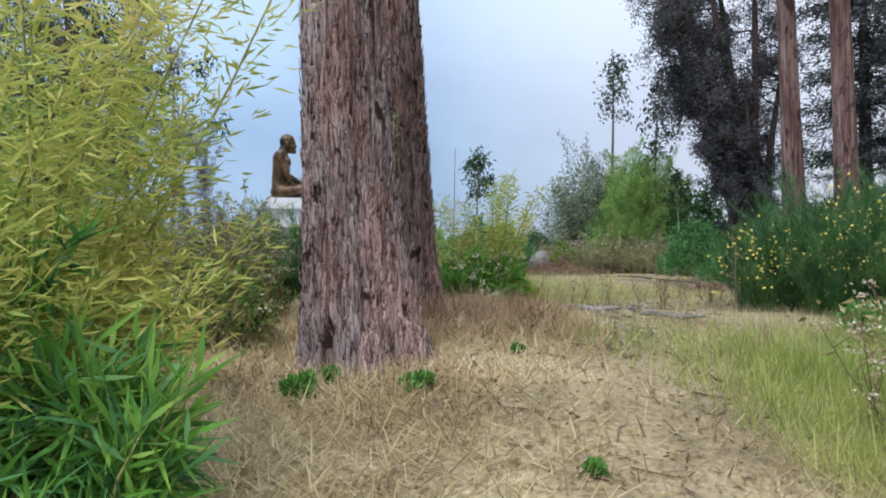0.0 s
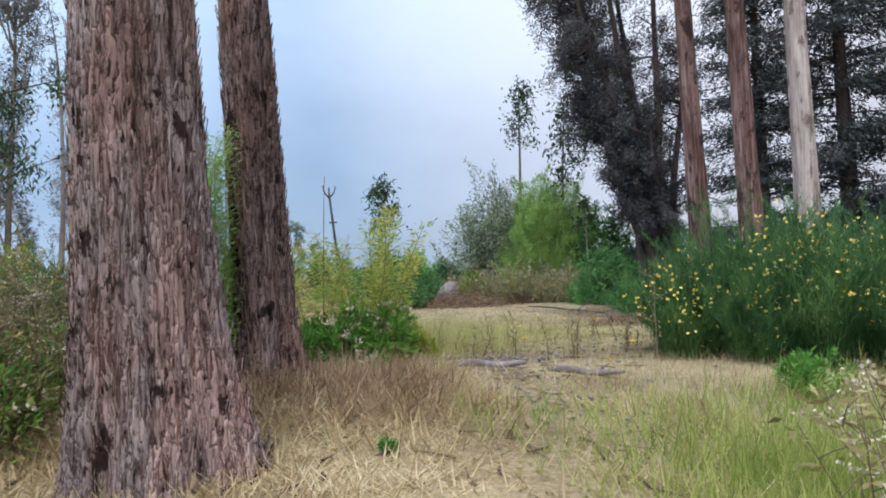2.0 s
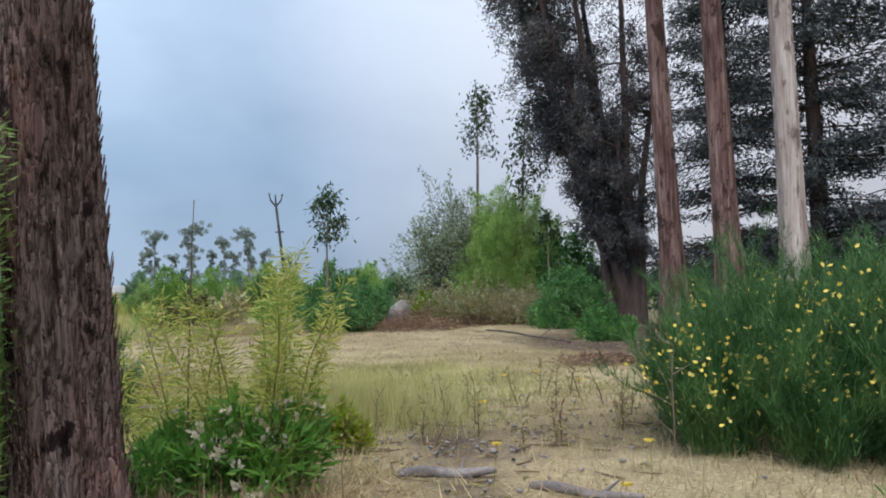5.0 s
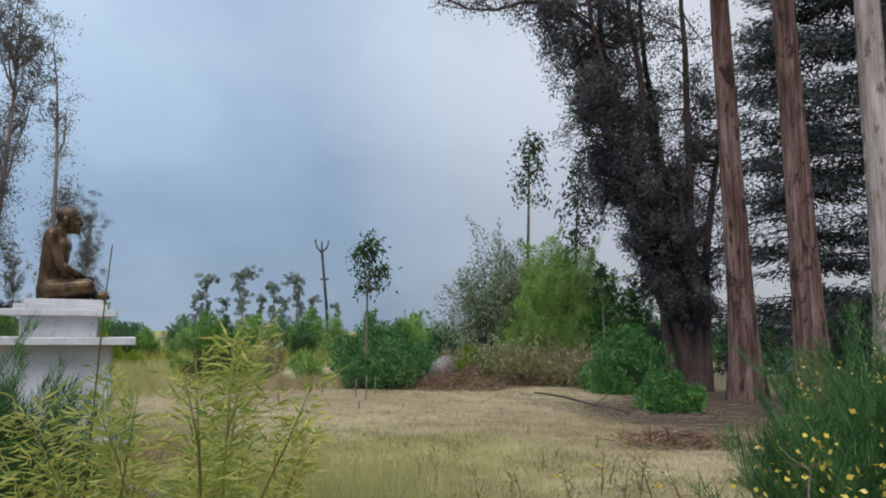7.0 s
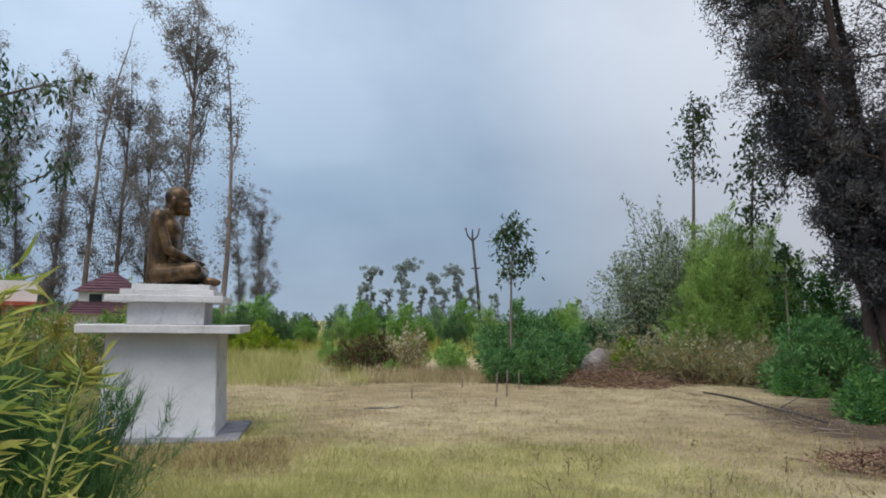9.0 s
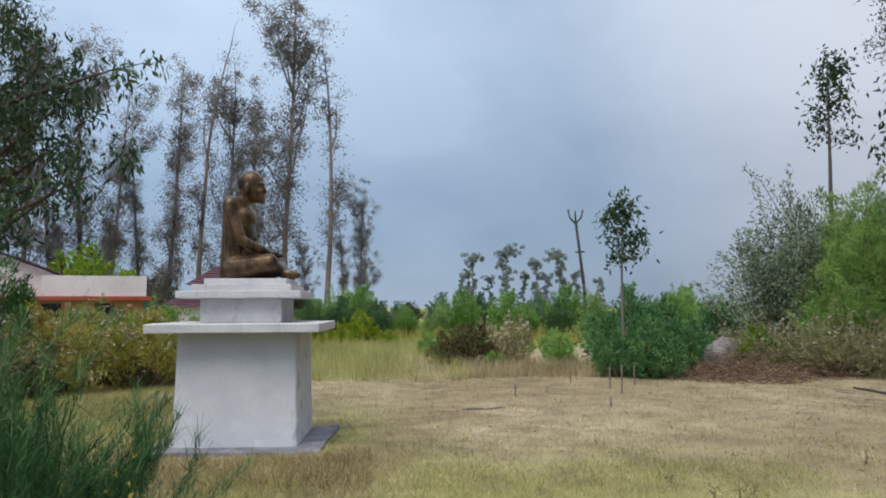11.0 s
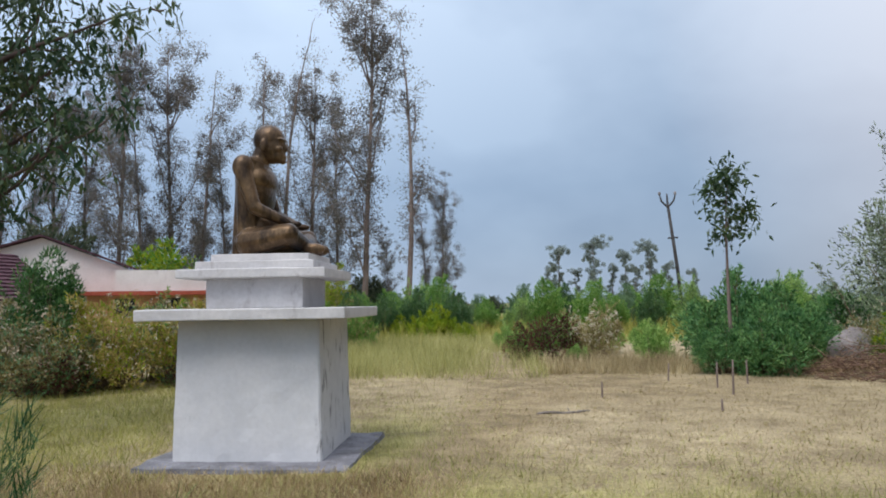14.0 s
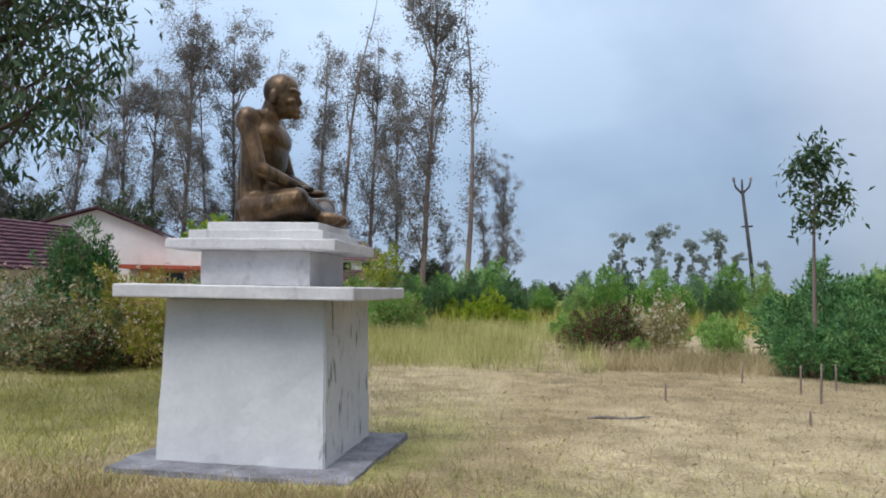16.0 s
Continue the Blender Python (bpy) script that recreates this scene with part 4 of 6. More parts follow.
def bamboo(name, label, rx, height, culms, per, leaf, leaf_mat, group="", low=None, lean=0.3):
    """A clump of thin arching canes with sprays of narrow leaves."""
    root = thing(name, pose(0, 0, 0), label, "bamboo", group)
    t = Tubes()
    cl, cd = [], []
    for c in range(culms):
        a, rad = RNG.uniform(0, 2 * math.pi), math.sqrt(RNG.uniform(0, 1))
        foot = (math.cos(a) * rad * rx * 0.4, math.sin(a) * rad * rx * 0.4, -0.06)
        ln = height * RNG.uniform(0.55, 1.05)
        limb = t.add(bent(foot, (math.cos(a) * rad * lean, math.sin(a) * rad * lean, 1), ln, 6, 0.07, -0.01), [0.008, 0.007, 0.006, 0.005, 0.004, 0.003, 0.0015], 4)
        u = RNG.uniform(0.15, 1.0, per) ** 0.8
        i = np.minimum((u * 6).astype(int), 5)
        w = (u * 6 - i)[:, None]
        b = RNG.uniform(0, 2 * math.pi, per)
        out = np.stack([np.cos(b), np.sin(b), RNG.uniform(-0.2, 0.6, per)], 1)
        p = limb[i] * (1 - w) + limb[i + 1] * w + out * (RNG.uniform(0, 1, per) ** 1.3 * rx * 0.42 * (1.1 - 0.6 * u))[:, None]
        cl.append(p), cd.append(out + RNG.normal(size=(per, 3)) * 0.35 + np.array((0, 0, 0.1)))
    part("caning", t.mesh("caning"), STEM_GREEN, root)
    cl, cd = np.concatenate(cl), np.concatenate(cd)
    part("foliage", quads("foliage", leaves(cl, cd, leaf * RNG.uniform(0.5, 1.3, len(cl)), leaf * 0.13)), leaf_mat, root)
    if low:
        k = 1500
        p = ball(k, rx * 0.75, rx * 0.75, height * 0.16) + np.array((0, 0, height * 0.2))
        part("foliage", quads("foliage", leaves(p, unit(p) * np.array((1, 1, 0.5)) + RNG.normal(size=(k, 3)) * 0.5, leaf * 1.5 * RNG.uniform(0.6, 1.2, k), leaf * 0.2)), low, root)
    return root


def weed(name, label, height, stems, leaf_mat, petal, per=16, flat=0.05, group="", spread=0.35, head=26):
    """A branching weed with small leaves and flat heads of tiny flowers."""
    root = thing(name, pose(0, 0, 0), label, "weed", group)
    t = Tubes()
    cl, cd, fl = [], [], []
    for s in range(stems):
        a = RNG.uniform(0, 2 * math.pi)
        way = (math.cos(a) * spread * RNG.uniform(0.2, 1.3), math.sin(a) * spread * RNG.uniform(0.2, 1.3), 1)
        limb = t.add(bent((RNG.normal() * 0.06, RNG.normal() * 0.06, -0.05), way, height * RNG.uniform(0.6, 1.05), 5, 0.1), [0.006, 0.005, 0.004, 0.003, 0.0025, 0.002], 4)
        for j in range(3):
            tw = t.add(bent(limb[2 + j], (RNG.normal(), RNG.normal(), 1.2), height * 0.25, 3, 0.15), [0.003, 0.0025, 0.002, 0.0015], 3)
            m = head
            fl.append(tw[-1] + RNG.normal(size=(m, 3)) * np.array((flat, flat, flat * 0.3)))
        u = RNG.integers(0, 6, per)
        cl.append(limb[u] + RNG.normal(size=(per, 3)) * 0.03), cd.append(RNG.normal(size=(per, 3)) * np.array((1, 1, 0.5)))
    part("stemwork", t.mesh("stemwork"), STEM, root)
    cl, cd, fl = np.concatenate(cl), np.concatenate(cd), np.concatenate(fl)
    part("foliage", quads("foliage", leaves(cl, cd, 0.06 * RNG.uniform(0.6, 1.4, len(cl)), 0.018)), leaf_mat, root)
    part("blossom", quads("blossom", leaves(fl, RNG.normal(size=fl.shape) + np.array((0, 0, 0.8)), 0.018, 0.014)), petal, root, "flat heads of tiny cream flowers")
    return root


def spread_out(first, spots):
    """Puts a built plant at its first spot and copies it to the others: x, y, turn, size."""
    first.matrix_basis = at(*spots[0])
    for s in spots[1:]:
        copy_thing(first, at(*s))


# ---- plants by the start of the walk ----
spread_out(bush("broad_leaf_grass", "dark green tuft of broad grassy leaves below the bamboo", "plant", 0.36, 0.82, 32, 140, 0.12, 0.012, LEAF_BAMBOO_GREEN, STEM_GREEN, up=0.2, second=LEAF_DEEP), [(2.06, 2.42, 0, 1.22)])
spread_out(bamboo("bamboo_clump", "tall yellowing bamboo clump with narrow feathery leaves", 0.6, 2.35, 34, 430, 0.08, LEAF_BAMBOO), [(1.74, 3.15)])
spread_out(bamboo("bamboo_clump", "low dense yellow-green bamboo with broad dark green tufts", 0.66, 1.2, 60, 460, 0.07, LEAF_BAMBOO, low=LEAF_BAMBOO_GREEN), [(1.92, 2.85)])
spread_out(bamboo("bamboo_clump", "green bamboo growing up between the two big trunks", 0.26, 1.72, 40, 520, 0.055, LEAF_FEATHER, lean=0.12), [(3.62, 5.98)])
spread_out(bamboo("bamboo_clump", "thin yellow bamboo sprays over a dark shrub", 0.30, 1.24, 15, 420, 0.058, LEAF_BAMBOO), [(4.88, 6.5)])
spread_out(bamboo("bamboo_clump", "loose yellow-green bamboo sprays beyond the low shrubs", 0.5, 1.2, 8, 150, 0.085, LEAF_BAMBOO, lean=0.45), [(4.62, 7.15)])
spread_out(bush("small_shrub", "dark green leafy shrub with white flower heads", "shrub", 0.3, 0.5, 22, 110, 0.075, 0.014, LEAF_BAMBOO_GREEN, flowers=150, petal=PETAL_WHITE, second=LEAF_FRESH), [(4.84, 6.42, 0, 1.2)])
spread_out(bush("small_shrub", "low bright green leafy shrub by the second trunk", "shrub", 0.3, 0.46, 18, 110, 0.075, 0.015, LEAF_FRESH, second=LEAF_BAMBOO_GREEN), [(4.5, 6.62)])
spread_out(bush("small_shrub", "low round yellow-green shrub on bare soil", "shrub", 0.22, 0.36, 16, 110, 0.06, 0.014, LEAF_LIME, second=LEAF_DRY), [(5.66, 7.6)])
spread_out(bush("undergrowth", "low tangle of brown and green weeds beside the great trunk", "weed", 0.42, 0.6, 30, 110, 0.06, 0.014, LEAF_OLIVE, flowers=40, petal=PETAL_WHITE, flower_size=0.025, second=LEAF_FRESH, group="undergrowth"), [(2.5, 5.3), (2.1, 5.0, 70, 0.9), (1.75, 5.6, 140, 1.1), (2.8, 6.0, 210, 0.9), (2.3, 6.3, 280, 1.1)])
spread_out(weed("flowering_weed", "rank brown weed with cream flower heads", 1.2, 14, LEAF_OLIVE, PETAL_DRY, 50, 0.04, "weeds behind the big trunk", 0.35, 9),
           [(2.66, 5.6, 0, 0.9), (2.35, 5.9, 60, 0.9), (2.88, 6.2, 20, 0.9), (2.1, 5.5, 200, 0.85), (2.55, 6.69), (2.01, 6.06, 60), (1.52, 6.96, 130, 1.1), (2.69, 7.86, 200, 1.05), (1.97, 8.04, 20, 1.15), (0.89, 7.50, 80, 1.1), (2.42, 9.30, 250, 1.05), (1.25, 9.12, 310, 1.1)])
spread_out(weed("flowering_weed", "pale weed with flat white flower heads in green grass", 0.82, 12, LEAF_DRY, PETAL_WHITE, 22, 0.03, "white weeds in the grass", 0.4, 13), [(5.45, 2.85), (5.95, 3.1, 70, 0.9)])
spread_out(bush("herb", "small leafy bright green herb in the straw", "plant", 0.085, 0.12, 9, 60, 0.032, 0.017, LEAF_FRESH, STEM_GREEN, group="herbs in the straw"), [(3.52, 3.95), (2.94, 3.99, 50, 1.2), (3.12, 4.26, 120, 0.8), (4.31, 4.53, 200, 0.6), (3.95, 2.91, 90, 0.6)])
spread_out(bush("leafy_plant", "bright green leafy plant beside the broom shrub", "plant", 0.33, 0.36, 14, 60, 0.08, 0.02, LEAF_FRESH, STEM_GREEN, group="leafy plants"), [(7.3, 4.71, 0, 0.8), (7.91, 4.26, 80, 0.9), (6.92, 3.72, 150, 0.7)])
spread_out(broom("broom_shrub", "large dark green broom shrub with yellow flowers", 1.35, 1.9, 620, 240, 50, "broom shrubs"), [(8.85, 6.15), (10.1, 5.95, 100, 0.95)])
copy_thing(bpy.data.objects["broom_shrub"], at(10.4, 7.2, 210, 1.0))
spread_out(broom("broom_shrub", "upright dark green broom shrub near the pedestal", 0.8, 1.75, 420, 230, 8), [(3.6, 10.0), (2.6, 9.7, 90, 0.95)])


def stalks(name, label, k, x0, x1, y0, y1, lo, hi, material, group):
    """Dead stalks standing singly, each with a few stubs of twigs."""
    for i in range(k):
        x, y, hgt = RNG.uniform(x0, x1), RNG.uniform(y0, y1), RNG.uniform(lo, hi)
        root = thing(name, at(x, y), label, "plant", group)
        t = Tubes()
        limb = t.add(bent((0, 0, -0.04), (RNG.normal() * 0.1, RNG.normal() * 0.1, 1), hgt, 4, 0.08), [0.006, 0.0055, 0.005, 0.004, 0.002], 5)
        for j in range(8):
            t.add(bent(limb[1 + j % 4], (RNG.normal(), RNG.normal(), 1.0), hgt * 0.34, 2, 0.2), [0.0035, 0.003, 0.0015], 3)
        part("stemwork", t.mesh("stemwork"), material, root)
        m = 40
        c = limb[RNG.integers(1, 5, m)] + RNG.normal(size=(m, 3)) * np.array((0.035, 0.035, 0.05))
        part("seed_head", quads("seed_head", leaves(c, RNG.normal(size=(m, 3)), 0.035, 0.012)), LEAF_DRY, root)


stalks("dead_stalk", "dry brown weed stalk standing on bare soil", 34, 6.0, 9.0, 6.9, 9.6, 0.18, 0.42, STEM, "dead stalks")
stalks("dead_stalk", "dry brown weed stalk in the clearing", 12, 7.0, 13.0, 10.5, 13.5, 0.12, 0.25, STEM, "stubble stalks")
stalks("mullein", "tall pale dried flower spike beside the broom", 1, 7.35, 7.4, 6.3, 6.35, 0.75, 0.8, TWIG_GREY, "")


def dry_cane(x, y, hgt):
    root = thing("dry_cane", at(x, y), "thin bare dry cane standing among low shrubs", "cane")
    t = Tubes()
    t.add(bent((0, 0, -0.06), (0.01, 0, 1), hgt, 9, 0.012), [0.0045 + 0.0008 * (i % 2) - 0.0003 * i for i in range(10)], 6)
    part("stem", t.mesh("stem"), STEM, root)


dry_cane(4.545, 6.52, 1.5)


def marigold(x, y, hgt):
    root = thing("yellow_flower", at(x, y), "single yellow wild flower on a thin stem", "flower", "yellow wild flowers")
    t = Tubes()
    limb = t.add(bent((0, 0, -0.03), (0.05, 0, 1), hgt, 3, 0.08), [0.003, 0.003, 0.002, 0.002], 4)
    part("stem", t.mesh("stem"), STEM_GREEN, root)
    a = np.arange(14) * 2 * math.pi / 7
    d = np.stack([np.cos(a), np.sin(a), np.full(14, 0.25)], 1)
    part("flower_head", quads("flower_head", leaves(np.repeat(limb[-1:], 14, 0), d, 0.035, 0.018)), PETAL_YELLOW, root)


for fx, fy, fh in ((6.55, 7.25, 0.34), (6.0, 6.2, 0.3), (7.35, 8.2, 0.4), (6.9, 6.0, 0.25), (7.9, 8.0, 0.35), (6.35, 5.6, 0.2), (8.2, 9.0, 0.3)):
    marigold(fx, fy, fh)


def fallen_log(x, y, turn, length, r, label, mat_=LOGWOOD):
    root = thing("fallen_branch", at(x, y, turn), label, "branch", "fallen branches")
    t = Tubes()
    pts = bent((-length / 2, 0, r * 0.7), (1, 0, 0), length, 8, 0.06)
    pts[:, 2] = r * 0.7 + 0.01 * np.sin(np.arange(9))
    t.add(pts, [r * f for f in (0.7, 0.95, 1, 1, 0.9, 0.85, 0.8, 0.65, 0.4)], 9)
    t.add(bent(pts[5], (0.4, 0.8, 0.5), length * 0.22, 2, 0.1), [r * 0.4, r * 0.3, r * 0.15], 5)
    part("wood", t.mesh("wood"), mat_, root)


fallen_log(5.95, 6.62, -15, 0.55, 0.035, "short grey fallen branch on the bare track")
fallen_log(6.4, 5.95, -55, 0.6, 0.03, "grey fallen branch lying across the track")
fallen_log(6.85, 17.35, 22, 0.72, 0.018, "dark thin stick lying in the short grass")
fallen_log(4.84, 10.6, -72, 0.8, 0.035, "grey branch lying in the grass")
fallen_log(4.9, 7.9, 15, 0.4, 0.03, "stub of grey branch by the bank")
fallen_log(14.1, 17.1, -86, 4.8, 0.024, "long dark fallen pole along the edge of the clearing", POLE_MAT)


# ---- pedestal and statue ----
def pedestal():
    root = thing("pedestal", pose(3.849, 15.09, 0), "whitewashed square masonry pedestal with stepped slabs, stained", "pedestal")
    def slab(name, hx0, hx1, hy0, hy1, z0, z1, mat_, bevel, label="", cuts=5, rough=0.006):
        part(name, box(bmesh.new(), hx0, hy0, z0, hx1, hy1, z1, bevel, cuts, rough), mat_, root, label)
    bm = bmesh.new()
    foot = [(-0.93, -0.93), (0.96, -0.99), (1.0, 0.78), (-0.86, 0.80)]
    lo, hi = [bm.verts.new((x, y, -0.03)) for x, y in foot], [bm.verts.new((x * 0.985, y * 0.985, 0.035)) for x, y in foot]
    bm.faces.new(hi)
    for i in range(4):
        bm.faces.new((lo[i], lo[(i + 1) % 4], hi[(i + 1) % 4], hi[i]))
    bmesh.ops.subdivide_edges(bm, edges=list(bm.edges), cuts=9, use_grid_fill=True)
    for v in bm.verts:
        v.co += Vector((noise.noise(v.co * 5), noise.noise(v.co * 5 + Vector((7, 0, 0))), 0.35 * noise.noise(v.co * 9))) * 0.04
    part("footing", bm, CEMENT, root, "broken grey cement footing")
    b = box(bmesh.new(), -0.638, -0.613, 0.0, 0.638, 0.613, 1.265, 0.0, 11, 0.008)
    for v in b.verts:
        k = 1 + 0.045 * (1 - v.co.z / 1.265)
        v.co.x, v.co.y = v.co.x * k, v.co.y * k
    bmesh.ops.bevel(b, geom=[ed for ed in b.edges if len(ed.link_faces) == 2 and ed.calc_face_angle(0) > 0.9], offset=0.012, segments=2, affect="EDGES")
    part("block", b, BLOCK_MAT, root, "whitewashed plaster block with scuffs")
    slab("lower_slab", -0.912, 0.927, -0.887, 0.805, 1.265, 1.362, WHITEWASH_WORN, 0.012, "projecting slab with dark rain stains")
    slab("neck", -0.45, 0.45, -0.45, 0.43, 1.362, 1.637, WHITEWASH_WORN, 0.01)
    slab("upper_slab", -0.684, 0.684, -0.58, 0.587, 1.637, 1.722, WHITEWASH_WORN, 0.012, "projecting slab with dark rain stains")
    slab("step", -0.54, 0.56, -0.5, 0.5, 1.722, 1.795, WHITEWASH_WORN, 0.008)
    slab("step", -0.42, 0.50, -0.42, 0.42, 1.795, 1.862, WHITEWASH_WORN, 0.008)


pedestal()


def statue():
    """A plain seated figure with folded legs, facing along x."""
    bm = bmesh.new()

    def egg(c, r, tilt=0.0):
        m = Matrix.Translation(c) @ Matrix.Rotation(tilt, 4, "Y") @ Matrix.Diagonal((*r, 1))
        bmesh.ops.create_icosphere(bm, subdivisions=3, radius=1, matrix=m)

    def limb(a, b, ra, rb, flat=1.0):
        a, b = Vector(a), Vector(b)
        for i in range(26):
            u = i / 25
            r = ra + (rb - ra) * u
            p = a.lerp(b, u)
            bmesh.ops.create_icosphere(bm, subdivisions=2, radius=1, matrix=Matrix.Translation(p) @ Matrix.Diagonal((r * flat, r, r, 1)))

    # seat, upright trunk of the body, shoulders
    egg((-0.17, 0, 0.14), (0.2, 0.27, 0.16))
    limb((-0.18, 0, 0.15), (-0.17, 0, 0.52), 0.17, 0.165)
    for y in (-0.1, 0.1):
        limb((-0.18, y, 0.2), (-0.17, y * 1.25, 0.78), 0.14, 0.15)
    egg((-0.14, 0, 0.62), (0.165, 0.29, 0.30))
    egg((-0.12, 0, 0.70), (0.165, 0.30, 0.15))
    egg((-0.06, 0, 0.28), (0.15, 0.2, 0.14))
    limb((-0.18, -0.25, 0.80), (-0.18, 0.25, 0.80), 0.092, 0.092)
    limb((-0.17, -0.10, 0.85), (-0.17, 0.10, 0.85), 0.085, 0.085)
    limb((-0.15, 0, 0.82), (-0.07, 0, 1.02), 0.1, 0.09)
    # head: long skull, flat brow, nose, jaw
    egg((-0.03, 0, 1.095), (0.155, 0.122, 0.145))
    egg((-0.005, 0, 1.03), (0.138, 0.112, 0.16))
    egg((0.045, 0, 0.945), (0.095, 0.085, 0.075))
    limb((0.115, 0, 1.06), (0.142, 0, 1.0), 0.018, 0.022)
    egg((0.122, 0, 0.93), (0.03, 0.046, 0.016))
    egg((0.108, 0, 0.892), (0.036, 0.045, 0.03))
    egg((0.10, 0, 1.085), (0.04, 0.095, 0.02))
    for s in (-1, 1):
        egg((-0.05, 0.122 * s, 1.02), (0.036, 0.018, 0.062))
        egg((0.085, 0.068 * s, 0.995), (0.042, 0.03, 0.028))
        limb((-0.11, 0.05 * s, 0.86), (-0.02, 0.055 * s, 1.0), 0.03, 0.03)
        limb((-0.04, 0.03 * s, 0.825), (-0.12, 0.26 * s, 0.86), 0.024, 0.028)
        egg((-0.085, 0.12 * s, 0.70), (0.105, 0.12, 0.085))
        # arm: shoulder, elbow held close, forearm on the thigh, hand towards the lap
        egg((-0.19, 0.285 * s, 0.795), (0.1, 0.095, 0.115))
        limb((-0.19, 0.30 * s, 0.77), (-0.06, 0.33 * s, 0.42), 0.085, 0.062)
        limb((-0.06, 0.33 * s, 0.42), (0.20, 0.20 * s, 0.30), 0.064, 0.045)
        egg((0.26, 0.15 * s, 0.285), (0.085, 0.055, 0.032))
        # thigh out to the raised knee, shin folded back across, foot under the other knee
        limb((-0.15, 0.20 * s, 0.12), (0.27, 0.34 * s, 0.18), 0.135, 0.098)
        limb((0.27, 0.34 * s, 0.17), (0.36, -0.04 * s, 0.085), 0.09, 0.058)
        egg((0.44, -0.10 * s, 0.06), (0.115, 0.055, 0.055))
    # cloth over the lap and hanging behind
    egg((0.02, 0, 0.08), (0.33, 0.31, 0.085))
    limb((-0.29, -0.13, 0.05), (-0.26, -0.13, 0.72), 0.06, 0.055)
    limb((-0.29, 0.13, 0.05), (-0.26, 0.13, 0.72), 0.06, 0.055)
    me = bpy.data.meshes.new("seated_statue")
    bm.to_mesh(me), bm.free()
    me.materials.append(BRONZE)
    ob = tagged(new("seated_statue", me), "weathered bronze-coloured seated figure with folded legs on the pedestal", "statue")
    ob.matrix_basis = pose(3.87, 15.09, 1.855) @ Matrix.Diagonal((1.0, 1.0, 1.06, 1))
    rm = ob.modifiers.new("blend", "REMESH")
    rm.mode, rm.voxel_size, rm.use_smooth_shade = "VOXEL", 0.009, True
    sm = ob.modifiers.new("soften", "SMOOTH")
    sm.factor, sm.iterations = 0.5, 3
    return ob


statue()


# ---- the big trees on the sunlit side ----
def tall_stem(name, x, y, r, height, lean, material, label):
    root = thing(name, at(x, y), label, "tree", "tall stems")
    t = Tubes()
    pts = bent((0, 0, -0.2), (lean, 0, 1), height, 16, 0.004)
    t.add(pts, [r * (1 + 0.7 * math.exp(-i / 0.9)) * (1 - 0.55 * i / 16) for i in range(17)], 20)
    part("trunk", t.mesh("trunk"), material, root)
    b = Tubes()
    cl = []
    for i in range(26):
        p = pts[10 + i % 7]
        lm = b.add(bent(p, (RNG.normal(), RNG.normal(), 0.7), RNG.uniform(1.2, 2.8), 4, 0.2), [r * 0.2, r * 0.15, r * 0.1, r * 0.06, 0.01], 5)
        cl.append(lm[RNG.integers(2, 5, 160)] + RNG.normal(size=(160, 3)) * 0.42)
    part("branching", b.mesh("branching"), material, root)
    cl = np.concatenate(cl)
    part("crown", quads("crown", leaves(cl, RNG.normal(size=cl.shape) + np.array((0, 0, -0.5)), 0.17, 0.045)), LEAF_EUC_NEAR, root)


RNG = np.random.default_rng(15)
tall_stem("eucalyptus_tree", 17.4, 16.1, 0.30, 17, -0.035, BARK_RED, "tall straight tree with reddish-brown bark")
tall_stem("eucalyptus_tree", 17.25, 14.25, 0.30, 17, -0.03, BARK_RED, "tall tree with peeling brown and grey bark")
tall_stem("eucalyptus_tree", 16.3, 11.95, 0.26, 17, -0.01, BARK_PALE, "tall tree with pale smooth grey bark")


